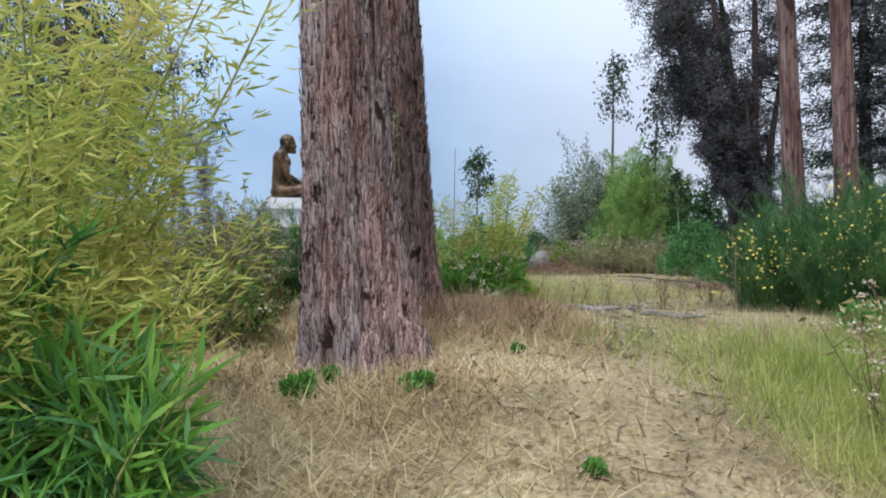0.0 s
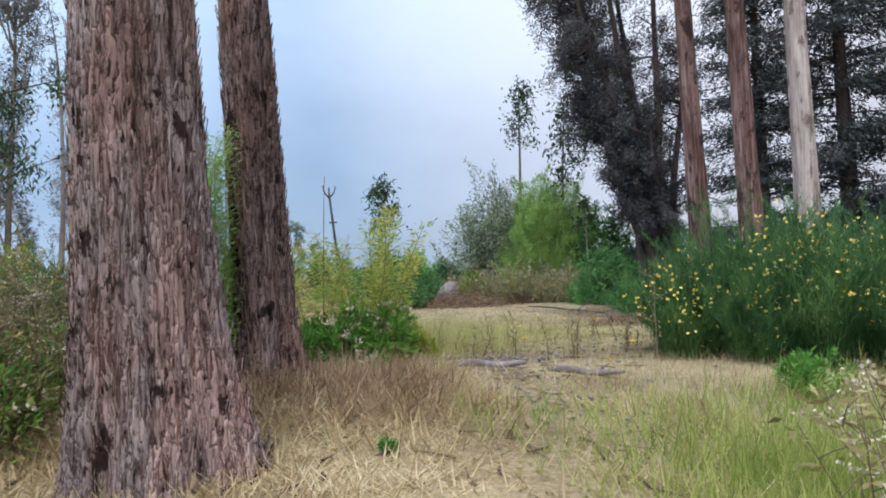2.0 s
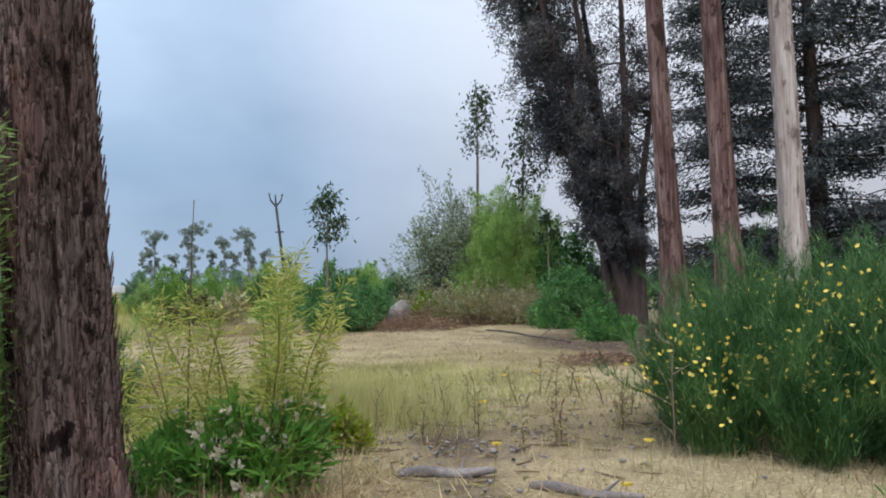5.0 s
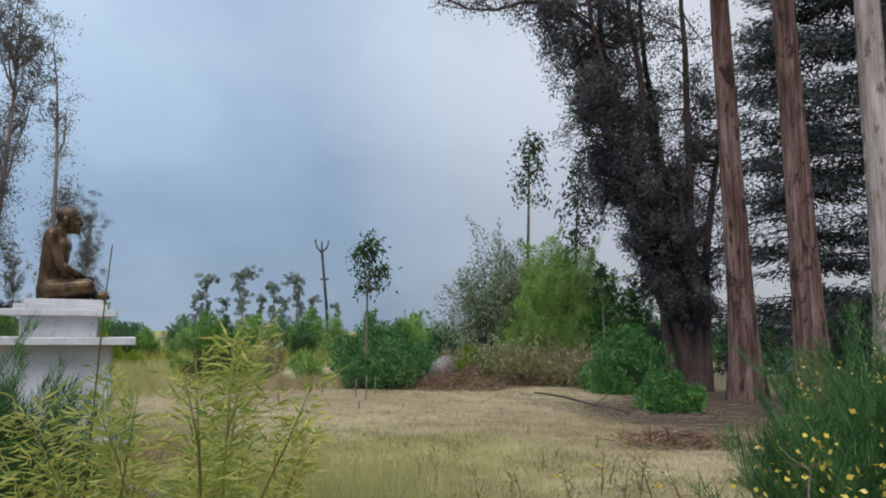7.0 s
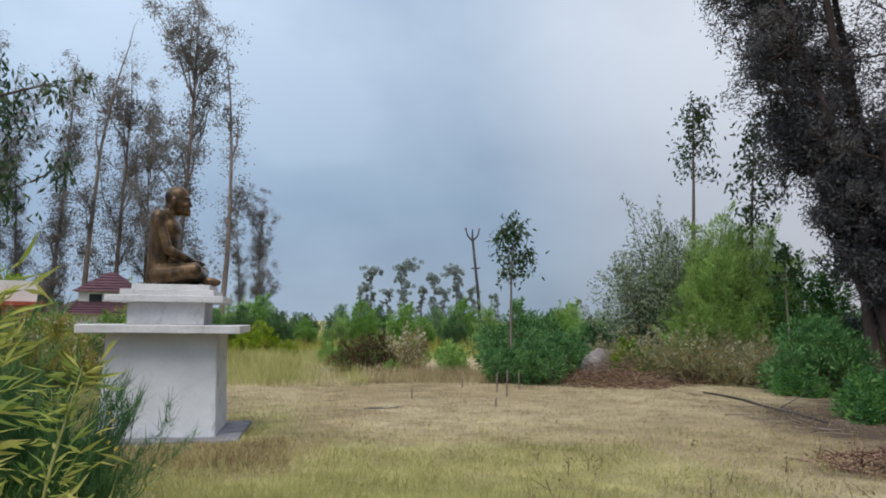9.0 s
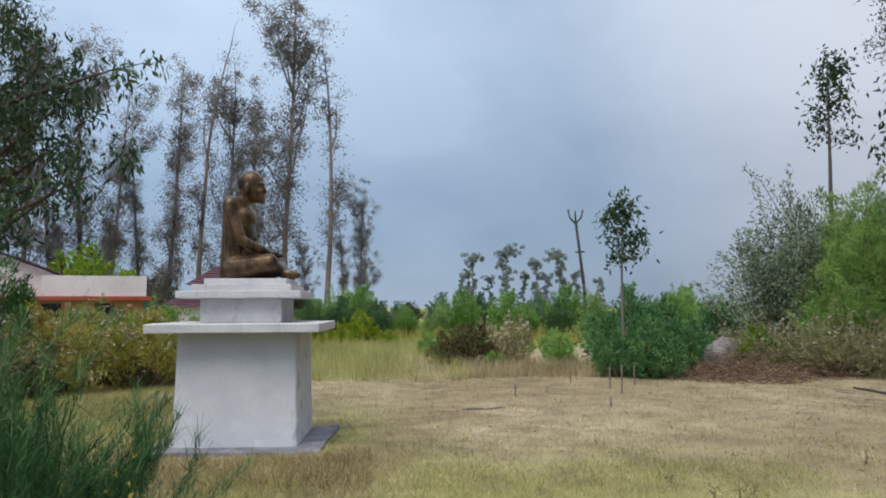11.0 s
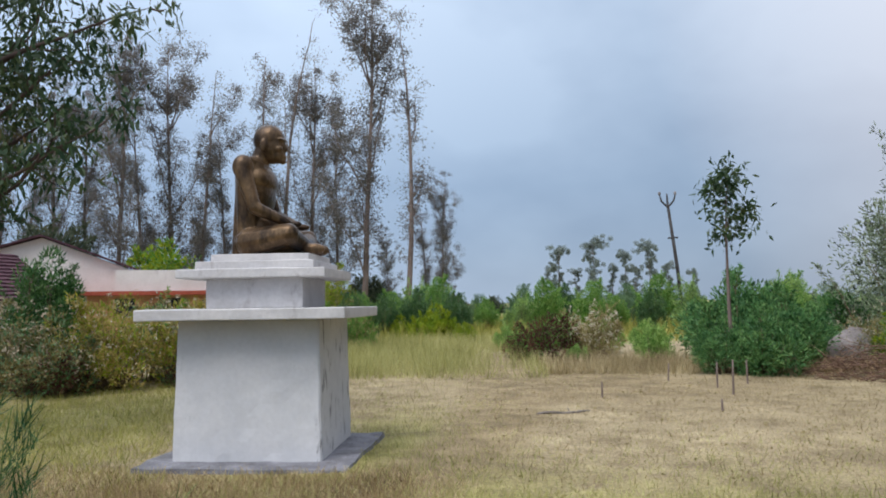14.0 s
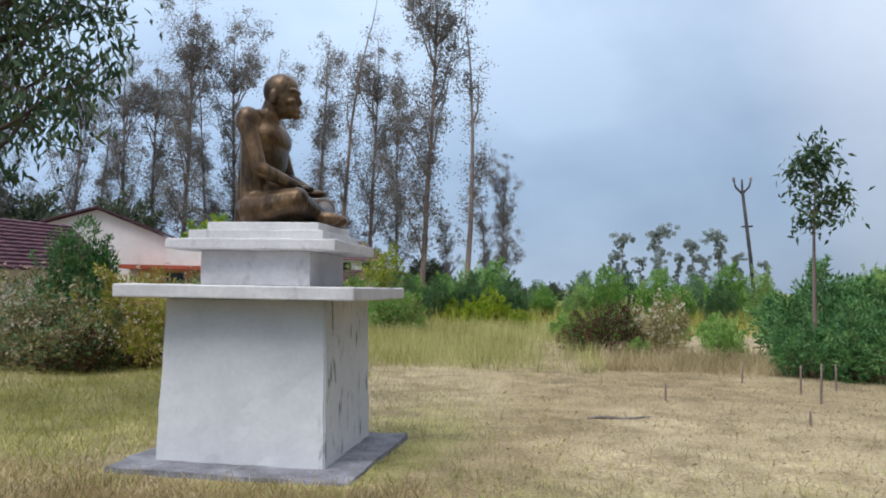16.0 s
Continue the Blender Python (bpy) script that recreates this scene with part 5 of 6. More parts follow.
def fan_tree():
    """A dark many-stemmed tree whose limbs fan out over the clearing."""
    root = thing("spreading_tree", at(18.1, 18.6), "dark spreading tree with many leaning stems and dense small leaves", "tree")
    t, b = Tubes(), Tubes()
    side, deep = np.array((-0.74, 0.67, 0)), np.array((0.67, 0.74, 0))
    heights = np.linspace(-0.2, 13.5, 13)
    reach = np.interp(heights, [0, 2, 3.75, 5.2, 6.7, 8.2, 9.6, 11, 14], [0.1, 0.4, 0.8, 1.3, 1.8, 2.35, 2.75, 2.9, 3.1])
    cl = []
    for s, (f, d, top, boughs) in enumerate(((1.0, 0.1, 12.6, 92), (0.86, -0.5, 13.4, 84), (0.66, 0.5, 13.5, 66), (0.46, -0.2, 13.5, 48), (0.26, 0.6, 13.0, 34), (0.05, -0.4, 12.4, 34), (0.9, 0.9, 9.5, 60), (-0.3, 0.3, 8.5, 46), (0.3, -0.8, 6.0, 30))):
        z = heights[heights <= top]
        k = len(z)
        wave = np.cumsum(RNG.normal(size=k) * 0.07)
        pts = side * (f * reach[:k] + wave + 0.06 * (3 - s))[:, None] + deep * (d * z / 7 + 0.05 * np.sin(z))[:, None] + np.array((0, 0, 1.0)) * z[:, None]
        t.add(pts, [0.17 * (1.5 if i == 0 else 1) * (1 - 0.88 * i / k) for i in range(k)], 9)
        for j in range(boughs):
            u = RNG.uniform(0.17, 1.0) ** 0.9 * (k - 1)
            i = min(k - 2, int(u))
            p = pts[i] + (pts[i + 1] - pts[i]) * (u - i)
            room = 0.45 + 0.06 * p[2]
            way = RNG.normal(size=3) * np.array((0.8, 0.8, 0.45)) + side * 0.55 + np.array((0, 0, 0.35))
            lm = b.add(bent(p, way, room * RNG.uniform(0.7, 1.7), 5, 0.16, 0.04), [0.035, 0.028, 0.02, 0.014, 0.009, 0.004], 4)
            for e in range(4):
                tw = b.add(bent(lm[2 + e % 4], RNG.normal(size=3) + unit(way) * 0.5, room * RNG.uniform(0.3, 0.6), 3, 0.2), [0.012, 0.009, 0.006, 0.003], 3)
                n1 = int(RNG.uniform(30, 100))
                cl.append(tw[RNG.integers(1, 4, n1)] + RNG.normal(size=(n1, 3)) * np.array((0.13, 0.13, 0.15)) * room)
    # the long bough that arches out beyond the crown
    far = t.add(side * np.array([[2.3], [3.3], [4.3], [5.2], [6.0], [6.6]]) + np.array((0, 0, 1.0)) * np.array([[10.0], [10.9], [11.15], [11.0], [11.15], [11.5]]), [0.09, 0.075, 0.06, 0.045, 0.03, 0.012], 6)
    for j in range(26):
        lm = b.add(bent(far[2 + j % 4], RNG.normal(size=3) * np.array((0.9, 0.9, 0.4)) + side * 0.3 + np.array((0, 0, 0.5)), 0.8, 3, 0.2), [0.02, 0.015, 0.01, 0.004], 4)
        cl.append(lm[RNG.integers(1, 4, 50)] + RNG.normal(size=(50, 3)) * np.array((0.16, 0.16, 0.12)))
    part("trunk", t.mesh("trunk"), BARK_BLACK, root)
    part("branching", b.mesh("branching"), BARK_BLACK, root)
    cl = np.concatenate(cl)
    cl = cl[cl[:, 2] > 1.2]
    part("crown", quads("crown", leaves(cl, RNG.normal(size=cl.shape) + np.array((0, 0, -0.5)), 0.115 * RNG.uniform(0.6, 1.3, len(cl)), 0.034)), LEAF_DARK, root)


RNG = np.random.default_rng(21)
fan_tree()


def conifer(x, y, height, rad, label):
    """A dark conifer in tiers of drooping boughs."""
    root = thing("conifer_tree", at(x, y), label, "tree", "dark conifers")
    t, b = Tubes(), Tubes()
    pts = bent((0, 0, -0.2), (0, 0, 1), height, 12, 0.01)
    t.add(pts, [0.34 * (1 - 0.9 * i / 12) for i in range(13)], 10)
    cl, cd = [], []
    for i in range(190):
        u = RNG.uniform(0.06, 0.98)
        p = pts[0] + (pts[-1] - pts[0]) * u
        a = RNG.uniform(0, 2 * math.pi)
        ln = rad * (1.05 - 0.75 * u) * RNG.uniform(0.6, 1.1)
        lm = b.add(bent(p, (math.cos(a), math.sin(a), 0.1), ln, 5, 0.08, -0.05), [0.04, 0.03, 0.022, 0.016, 0.01, 0.004], 4)
        k = 210
        w = RNG.uniform(0.15, 1.0, k)
        q = lm[0] + (lm[-1] - lm[0]) * w[:, None] + RNG.normal(size=(k, 3)) * np.array((0.3, 0.3, 0.12))
        cl.append(q), cd.append(unit(lm[-1] - lm[0]) + RNG.normal(size=(k, 3)) * 0.6 + np.array((0, 0, -0.4)))
    part("trunk", t.mesh("trunk"), BARK_BLACK, root)
    part("branching", b.mesh("branching"), BARK_BLACK, root)
    cl, cd = np.concatenate(cl), np.concatenate(cd)
    part("crown", quads("crown", leaves(cl, cd, 0.23 * RNG.uniform(0.6, 1.2, len(cl)), 0.055)), LEAF_NIGHT, root)
    return root


conifer(25.0, 17.4, 17, 4.6, "tall dark conifer behind the bare stems")
copy_thing(bpy.data.objects["conifer_tree"], at(26.5, 11.5, 120, 1.0))
copy_thing(bpy.data.objects["conifer_tree"], at(25.5, 6.0, 40, 1.0))
copy_thing(bpy.data.objects["conifer_tree"], at(24.0, 20.0, 75, 0.86))
copy_thing(bpy.data.objects["conifer_tree"], at(27.5, 14.5, 200, 1.1))

# ---- the copse ahead ----
spread_out(bush("willow_shrub", "grey-green willow-like tree with fine leaves", "tree", 1.95, 4.9, 80, 280, 0.12, 0.035, LEAF_GREY, up=0.3, second=LEAF_EUC), [(15.5, 24.2)])
spread_out(bush("feathery_tree", "soft bright green feathery wattle tree", "tree", 1.65, 5.0, 64, 560, 0.12, 0.022, LEAF_FEATHER, up=0.8), [(16.7, 22.9), (17.9, 23.8, 80, 1.0), (15.9, 22.6, 160, 0.75)])
spread_out(bush("round_tree", "small dense dark green round-headed tree", "tree", 1.4, 3.9, 40, 200, 0.14, 0.05, LEAF_DEEP, up=0.2, second=LEAF_FRESH), [(18.5, 21.7)])
spread_out(bush("dark_shrub", "dense dark green shrub at the foot of the copse", "shrub", 1.15, 2.0, 34, 220, 0.12, 0.035, LEAF_DEEP, group="shrubs of the copse"), [(16.4, 19.2), (17.6, 20.2, 70, 0.9), (13.9, 25.4, 140, 0.9)])
spread_out(bush("small_shrub", "low dense green shrub on leaf litter", "shrub", 0.62, 0.85, 24, 200, 0.09, 0.03, LEAF_DEEP, second=LEAF_FRESH, group="low shrubs"), [(14.2, 14.9), (15.6, 18.6, 50, 0.8), (15.0, 15.8, 90, 0.6)])
spread_out(bush("dry_weed_thicket", "thicket of tawny dead weeds with pale seed heads", "shrub", 1.3, 1.5, 40, 150, 0.09, 0.02, LEAF_DRY, up=1.0, flowers=180, petal=PETAL_WHITE, flower_size=0.04, second=LEAF_GREY, group="dry thickets"), [(15.0, 21.8), (16.1, 21.2, 80, 0.9), (13.9, 22.9, 160, 0.85), (16.2, 20.4, 220, 0.7)])
spread_out(bush("lime_shrub", "bright lime-green leafy shrub", "shrub", 0.55, 1.15, 20, 150, 0.13, 0.04, LEAF_LIME, second=LEAF_FRESH), [(13.8, 22.6)])


def sapling(x, y, height, spread, label, clear=0.4, clusters=34, leaf=0.2, per=26, mat_=LEAF_EUC_NEAR, bend=0.012):
    ob = stem_tree("sapling", label, height, 0.012 * height + 0.004, BARK_FAR, mat_, clear, spread, clusters, per, leaf, 0.6, bend, "young eucalyptus trees")
    ob.matrix_basis = at(x, y)


RNG = np.random.default_rng(8)
sapling(10.7, 22.8, 3.9, 0.95, "slender young tree with drooping leaves among bushes", 0.62, 22, 0.16, 40, bend=0.03)
sapling(16.4, 23.9, 7.9, 1.05, "thin young eucalyptus rising above the copse", 0.70, 22, 0.17, 40)
sapling(17.3, 22.6, 7.0, 1.0, "thin young eucalyptus with sparse leaves", 0.55, 34)
sapling(16.9, 20.6, 3.4, 0.5, "bare leaning sapling before the copse", 0.7, 10)

# ---- the edge of the clearing ----
spread_out(bush("edge_bush", "dense dark green leafy bush at the clearing's edge", "bush", 1.25, 1.85, 34, 190, 0.13, 0.04, LEAF_DEEP, second=LEAF_BROOM, group="bushes of the edge"),
           [(11.6, 24.8, 0, 1.05), (11.0, 22.0, 40, 0.62), (10.3, 22.1, 90, 0.5), (11.7, 22.9, 200, 0.75), (12.2, 24.3, 80, 0.78), (13.0, 24.9, 150, 0.6), (11.8, 26.0, 300, 1.0), (13.3, 26.4, 30, 0.65)])
spread_out(bush("edge_bush", "reddish-brown withering bush with dry flower heads", "bush", 0.8, 1.25, 28, 170, 0.09, 0.025, LEAF_RED, second=LEAF_FRESH, group="bushes of the edge"), [(7.4, 25.6), (6.9, 26.2, 90, 0.8)])
spread_out(bush("edge_bush", "pale dry bush with cream flower heads", "bush", 0.65, 1.4, 24, 130, 0.08, 0.02, LEAF_DRY, flowers=220, petal=PETAL_WHITE, flower_size=0.045, group="bushes of the edge"), [(8.5, 25.8), (7.9, 26.6, 70, 0.9)])
spread_out(bush("edge_bush", "light green straggling bush", "bush", 0.75, 1.35, 26, 160, 0.10, 0.025, LEAF_FEATHER, up=1.0, second=LEAF_FRESH, group="bushes of the edge"), [(9.6, 25.0, 0, 0.7), (7.9, 24.9, 100, 0.5), (9.0, 27.6, 200, 1.0), (6.4, 29.4, 30, 0.9), (10.2, 28.4, 60, 1.05), (12.2, 29.4, 10, 1.0), (14.6, 28.6, 70, 1.1), (8.0, 30.5, 140, 1.1)])
spread_out(bush("lime_shrub", "yellow-green leafy bush behind tall grass", "bush", 0.9, 1.3, 28, 150, 0.14, 0.045, LEAF_LIME, group="lime bushes"), [(3.7, 36.5), (2.3, 37.2, 90, 0.7), (5.0, 34.0, 40, 0.5)])
wattle = bush("wattle_sapling", "feathery blue-green wattle sapling in a row", "tree", 1.15, 3.5, 40, 330, 0.14, 0.03, LEAF_FRESH, up=0.9, second=LEAF_FEATHER, group="row of wattles")
row = [(-12 + 1.05 * i + 0.4 * math.sin(7 * i), 39.5 + 2.2 * math.sin(2.3 * i) + 0.1 * i, 67 * i, 0.85 + 0.22 * math.sin(5.1 * i)) for i in range(46)]
row = [r for r in row if not -4.6 < r[0] < -0.6]
spread_out(wattle, row[0::2])
spread_out(bush("wattle_sapling", "dark blue-green bushy sapling in the far row", "tree", 1.2, 3.9, 40, 300, 0.15, 0.035, LEAF_BROOM, up=0.7, second=LEAF_MUTED, group="row of wattles"), row[1::4] + [(0.2, 37.6, 20, 0.9), (1.6, 37.2, 80, 0.85), (2.9, 38.0, 140, 0.95), (4.4, 37.4, 200, 0.85)])
spread_out(bush("wattle_sapling", "pale yellow-green feathery sapling in the far row", "tree", 1.0, 3.1, 30, 260, 0.14, 0.03, LEAF_FEATHER, up=1.0, second=LEAF_MUTED, group="row of wattles"), row[3::4])
# haze over this far row is put into its muted leaf green
spread_out(bush("wattle_sapling", "taller haze-muted green sapling behind the row", "tree", 1.7, 3.6, 34, 260, 0.2, 0.045, LEAF_MUTED, up=0.9, group="row of wattles"),
           [(-16 + 2.0 * i + 0.8 * math.sin(5 * i), 49 + 2.5 * math.sin(3.1 * i), 50 * i, 0.76 + 0.16 * math.sin(4.3 * i)) for i in range(36) if not 4 <= i <= 6])

spread_out(bush("edge_bush", "dark green bush beyond the tall stems", "bush", 1.7, 2.3, 36, 200, 0.18, 0.06, LEAF_DEEP, second=LEAF_MUTED, group="bushes beyond the stems"),
           [(27.0, 25.5), (29.5, 23.5, 60, 1.1), (31.0, 20.0, 120, 1.1), (30.0, 16.5, 180, 1.0), (24.5, 28.0, 240, 1.1), (21.8, 29.5, 300, 1.0), (31.5, 12.5, 20, 1.1), (32.5, 27.0, 80, 1.3), (19.5, 31.0, 140, 1.1)])


def brush_pile(x, y, rad, hgt, k, label, reach=(0.25, 0.8)):
    root = thing("brush_pile", at(x, y), label, "brushwood", "brush piles")
    t = Tubes()
    for i in range(k):
        a, b = RNG.uniform(0, 2 * math.pi), rad * math.sqrt(RNG.uniform(0, 1))
        d = RNG.uniform(0, 2 * math.pi)
        z = hgt * (1 - (b / rad) ** 2) * RNG.uniform(0.05, 1)
        t.add(bent((math.cos(a) * b, math.sin(a) * b, z), (math.cos(d), math.sin(d), RNG.normal(0, 0.2)), RNG.uniform(*reach), 3, 0.15), [0.011, 0.009, 0.006, 0.003], 4)
    part("twiggery", t.mesh("twiggery"), TWIG_RED, root)
    m = k * 5
    p = ball(m, rad * 1.1, rad * 1.1, hgt * 0.6)
    p[:, 2] = np.abs(p[:, 2])
    part("leaf_litter", quads("leaf_litter", leaves(p, RNG.normal(size=(m, 3)), 0.07, 0.02)), GRASS_RUST, root)


brush_pile(12.85, 21.5, 1.25, 0.6, 320, "heap of dry reddish-brown cut branches")
brush_pile(14.6, 22.0, 1.0, 0.3, 80, "low heap of dry cut branches")
brush_pile(11.5, 11.6, 0.9, 0.16, 260, "flat brown patch of dead twigs and leaves", (0.12, 0.4))


def boulder():
    bm = bmesh.new()
    bmesh.ops.create_icosphere(bm, subdivisions=4, radius=1)
    for v in bm.verts:
        v.co *= 1 + 0.16 * noise.noise(v.co * 1.6) + 0.05 * noise.noise(v.co * 5)
        v.co = Vector((v.co.x * 0.5, v.co.y * 0.4, max(v.co.z, -0.35) * 0.5))
    ob = part("boulder", bm, STONE, None)
    ob.matrix_basis = at(13.25, 23.3) @ pose(0, 0, 0.28)
    tagged(ob, "rounded pale grey boulder beside dry brushwood", "rock")
    for f in ob.data.polygons:
        f.use_smooth = True


boulder()


def stake(x, y, hgt, lean):
    root = thing("stake", at(x, y), "short weathered wooden stake in the dry ground", "stake", "stakes")
    t = Tubes()
    t.add([(0, 0, -0.1), (lean * 0.5, 0, hgt * 0.5), (lean, 0, hgt)], [0.016, 0.014, 0.011], 6)
    part("post", t.mesh("post"), BARK_FAR, root)


for sx, sy, sh, sl in ((9.5, 19.9, 0.4, 0.0), (9.45, 19.0, 0.5, 0.01), (10.1, 20.3, 0.38, -0.01), (7.55, 18.8, 0.22, 0.0), (9.0, 21.0, 0.3, 0.02), (8.8, 17.4, 0.15, 0.0)):
    stake(sx, sy, sh, sl)


def utility_pole():
    root = thing("utility_pole", at(14.9, 42.4), "dark leaning utility pole with a forked top", "pole")
    t = Tubes()
    t.add([(0, 0, -0.3), (-0.3, 0, 3.0), (-0.62, 0, 5.9)], [0.09, 0.08, 0.065], 10)
    part("mast", t.mesh("mast"), POLE_MAT, root)
    for s in (-1, 1):
        a = Tubes()
        a.add([(-0.62, 0, 5.75), (-0.62 + 0.28 * s, 0, 6.05), (-0.62 + 0.36 * s, 0, 6.35)], [0.05, 0.045, 0.03], 6)
        part("fork_arm", a.mesh("fork_arm"), POLE_MAT, root)
        i = Tubes()
        i.add([(-0.62 + 0.36 * s, 0, 6.35), (-0.62 + 0.36 * s, 0, 6.42), (-0.62 + 0.36 * s, 0, 6.5)], [0.055, 0.07, 0.03], 8)
        part("insulator", i.mesh("insulator"), STONE, root)
    c = Tubes()
    c.add([(-0.62, 0, 5.9), (-0.63, 0, 6.2), (-0.64, 0, 6.4)], [0.05, 0.045, 0.03], 6)
    part("top_pin", c.mesh("top_pin"), POLE_MAT, root)
    for z in (4.3,):
        k = Tubes()
        k.add([(-0.68 + 0.02, 0, z), (-0.44, 0, z + 0.01), (-0.2, 0, z + 0.02)], [0.04, 0.04, 0.04], 6)
        part("crossarm", k.mesh("crossarm"), POLE_MAT, root)


utility_pole()

RNG = np.random.default_rng(33)

# ---- the thicket beside the pedestal and the tree over it ----
spread_out(bush("flowering_bush", "straggling bush thick with dried cream flowers", "bush", 1.15, 1.45, 34, 170, 0.085, 0.03, LEAF_OLIVE, flowers=210, petal=PETAL_DRY, flower_size=0.05, second=LEAF_MUTED, group="flowering thicket"),
           [(-1.6, 19.6), (-2.9, 20.2, 70, 1.0), (-3.9, 19.6, 140, 0.95), (-0.5, 21.4, 210, 1.0), (-5.2, 20.6, 280, 1.1), (0.3, 22.6, 30, 0.95), (-6.6, 19.4, 110, 1.1)])
spread_out(bush("olive_bush", "tall olive-green bush with yellowing leaves", "bush", 0.95, 1.95, 30, 180, 0.09, 0.03, LEAF_OCHRE, up=0.9, flowers=120, petal=PETAL_WHITE, flower_size=0.04, second=LEAF_LIME, group="flowering thicket"), [(-0.6, 20.4), (0.5, 21.2, 90, 0.95), (-5.6, 22.2, 180, 0.9)])
spread_out(bush("dark_shrub", "dark reddish shrub in the thicket", "shrub", 0.7, 1.15, 22, 160, 0.09, 0.03, LEAF_RED, second=LEAF_DEEP, group="dark shrubs of the thicket"), [(-1.0, 19.4, 0, 0.8), (0.5, 20.6, 60, 0.6), (-2.6, 19.0, 130, 0.5)])
spread_out(bush("cypress_shrub", "pointed deep green shrub before the white house", "shrub", 0.85, 2.75, 60, 200, 0.11, 0.028, LEAF_BROOM, up=1.2, second=LEAF_DEEP), [(-2.4, 21.3)])
spread_out(bush("edge_bush", "mixed green bush behind the pedestal", "bush", 1.1, 1.7, 34, 190, 0.11, 0.035, LEAF_FRESH, second=LEAF_DRY, group="bushes behind the pedestal"), [(0.2, 28.5), (-1.5, 27.5, 60, 1.1), (1.4, 30.5, 120, 0.9), (-3.4, 28.0, 200, 1.1), (-0.6, 33.0, 20, 1.2)])
spread_out(bush("edge_bush", "small tree with golden green leaves", "tree", 1.2, 4.2, 30, 150, 0.15, 0.05, LEAF_LIME, second=LEAF_DRY), [(-1.4, 40.7)])


def leaning_eucalyptus():
    """The tree whose open boughs reach over the thicket towards the pedestal."""
    root = thing("eucalyptus_tree", at(-0.75, 15.5), "near eucalyptus with dark open boughs and hanging leaf clusters", "tree")
    t, b = Tubes(), Tubes()
    main = np.array([(0, 0, -0.2), (0.06, 0, 0.6), (0.2, -0.02, 1.3), (0.42, -0.06, 2.0), (0.55, -0.05, 2.7), (0.5, 0.05, 3.6), (0.6, 0.1, 4.6), (0.5, 0.1, 5.7), (0.55, 0, 6.9)])
    t.add(main, [0.21, 0.16, 0.14, 0.13, 0.115, 0.09, 0.07, 0.05, 0.02], 12)
    cl = []
    for i in range(30):
        a = 2 * math.pi * (i * 0.382) - 0.4
        k = (3, 4, 4, 5, 5, 6, 7)[i % 7]
        rise = RNG.uniform(0.12, 0.75) + 0.09 * (k - 3)
        ln = RNG.uniform(1.5, 2.35) * (1.0 if k < 6 else 0.85)
        if i % 10 == 0:  # the long boughs towards the pedestal
            a, rise, ln = -0.42 + 0.02 * i, 0.42, 2.8
        lm = b.add(bent(main[k], (math.cos(a), math.sin(a), rise), ln, 8, 0.09, 0.05), [0.06, 0.052, 0.044, 0.036, 0.03, 0.023, 0.017, 0.011, 0.005], 6)
        for j in range(8):
            at_ = lm[3 + j % 6]
            tw = b.add(bent(at_, unit(lm[-1] - lm[0]) * 0.6 + RNG.normal(size=3) * np.array((0.8, 0.8, 0.7)) + np.array((0, 0, 0.25)), RNG.uniform(0.3, 0.62), 3, 0.2), [0.014, 0.010, 0.007, 0.003], 4)
            n1 = int(RNG.uniform(22, 80))
            cl.append(tw[RNG.integers(2, 4, n1)] + RNG.normal(size=(n1, 3)) * np.array((0.13, 0.13, 0.14)) * RNG.uniform(0.7, 1.3))
    part("trunk", t.mesh("trunk"), BARK_BLACK, root)
    part("branching", b.mesh("branching"), BARK_BLACK, root)
    cl = np.concatenate(cl)
    cl = cl[(cl[:, 2] > 2.55 + 0.25 * np.sin(3 * cl[:, 0]) + 0.2 * np.sin(4 * cl[:, 1])) & (cl[:, 0] < 3.5)]
    part("crown", quads("crown", leaves(cl, RNG.normal(size=cl.shape) * 0.55 + np.array((0, 0, -0.9)), 0.14 * RNG.uniform(0.6, 1.3, len(cl)), 0.04)), LEAF_EUC_NEAR, root)


RNG = np.random.default_rng(4)
leaning_eucalyptus()


# ---- houses ----
def prism_roof(root, x0, x1, y0, y1, z0, z1, over, courses, label=""):
    """A gabled roof whose ridge runs along x, laid in courses of tiles, front and back."""
    ym = (y0 + y1) / 2
    for s in (0, 1):
        ye = y0 - over if s == 0 else y1 + over
        for c in range(courses):
            u0, u1 = c / courses, (c + 1.12) / courses
            ya, yb = ye + (ym - ye) * u0, ye + (ym - ye) * min(u1, 1)
            za, zb = z0 + (z1 - z0) * u0, z0 + (z1 - z0) * min(u1, 1)
            n = max(8, int((x1 - x0 + 2 * over) / 0.26))
            bm = bmesh.new()
            rows = []
            for i in range(n + 1):
                x = x0 - over + (x1 - x0 + 2 * over) * i / n
                w = 0.02 * (i % 2)
                rows.append([bm.verts.new(p) for p in ((x, ya, za + w), (x, ya, za + 0.11 + w), (x, yb, zb + 0.02 + w))])
            for a, b in zip(rows, rows[1:]):
                bm.faces.new((a[0], b[0], b[1], a[1])), bm.faces.new((a[1], b[1], b[2], a[2])), bm.faces.new((a[0], a[2], b[2], b[0]))
            part("tile_course", bm, TILE, root)


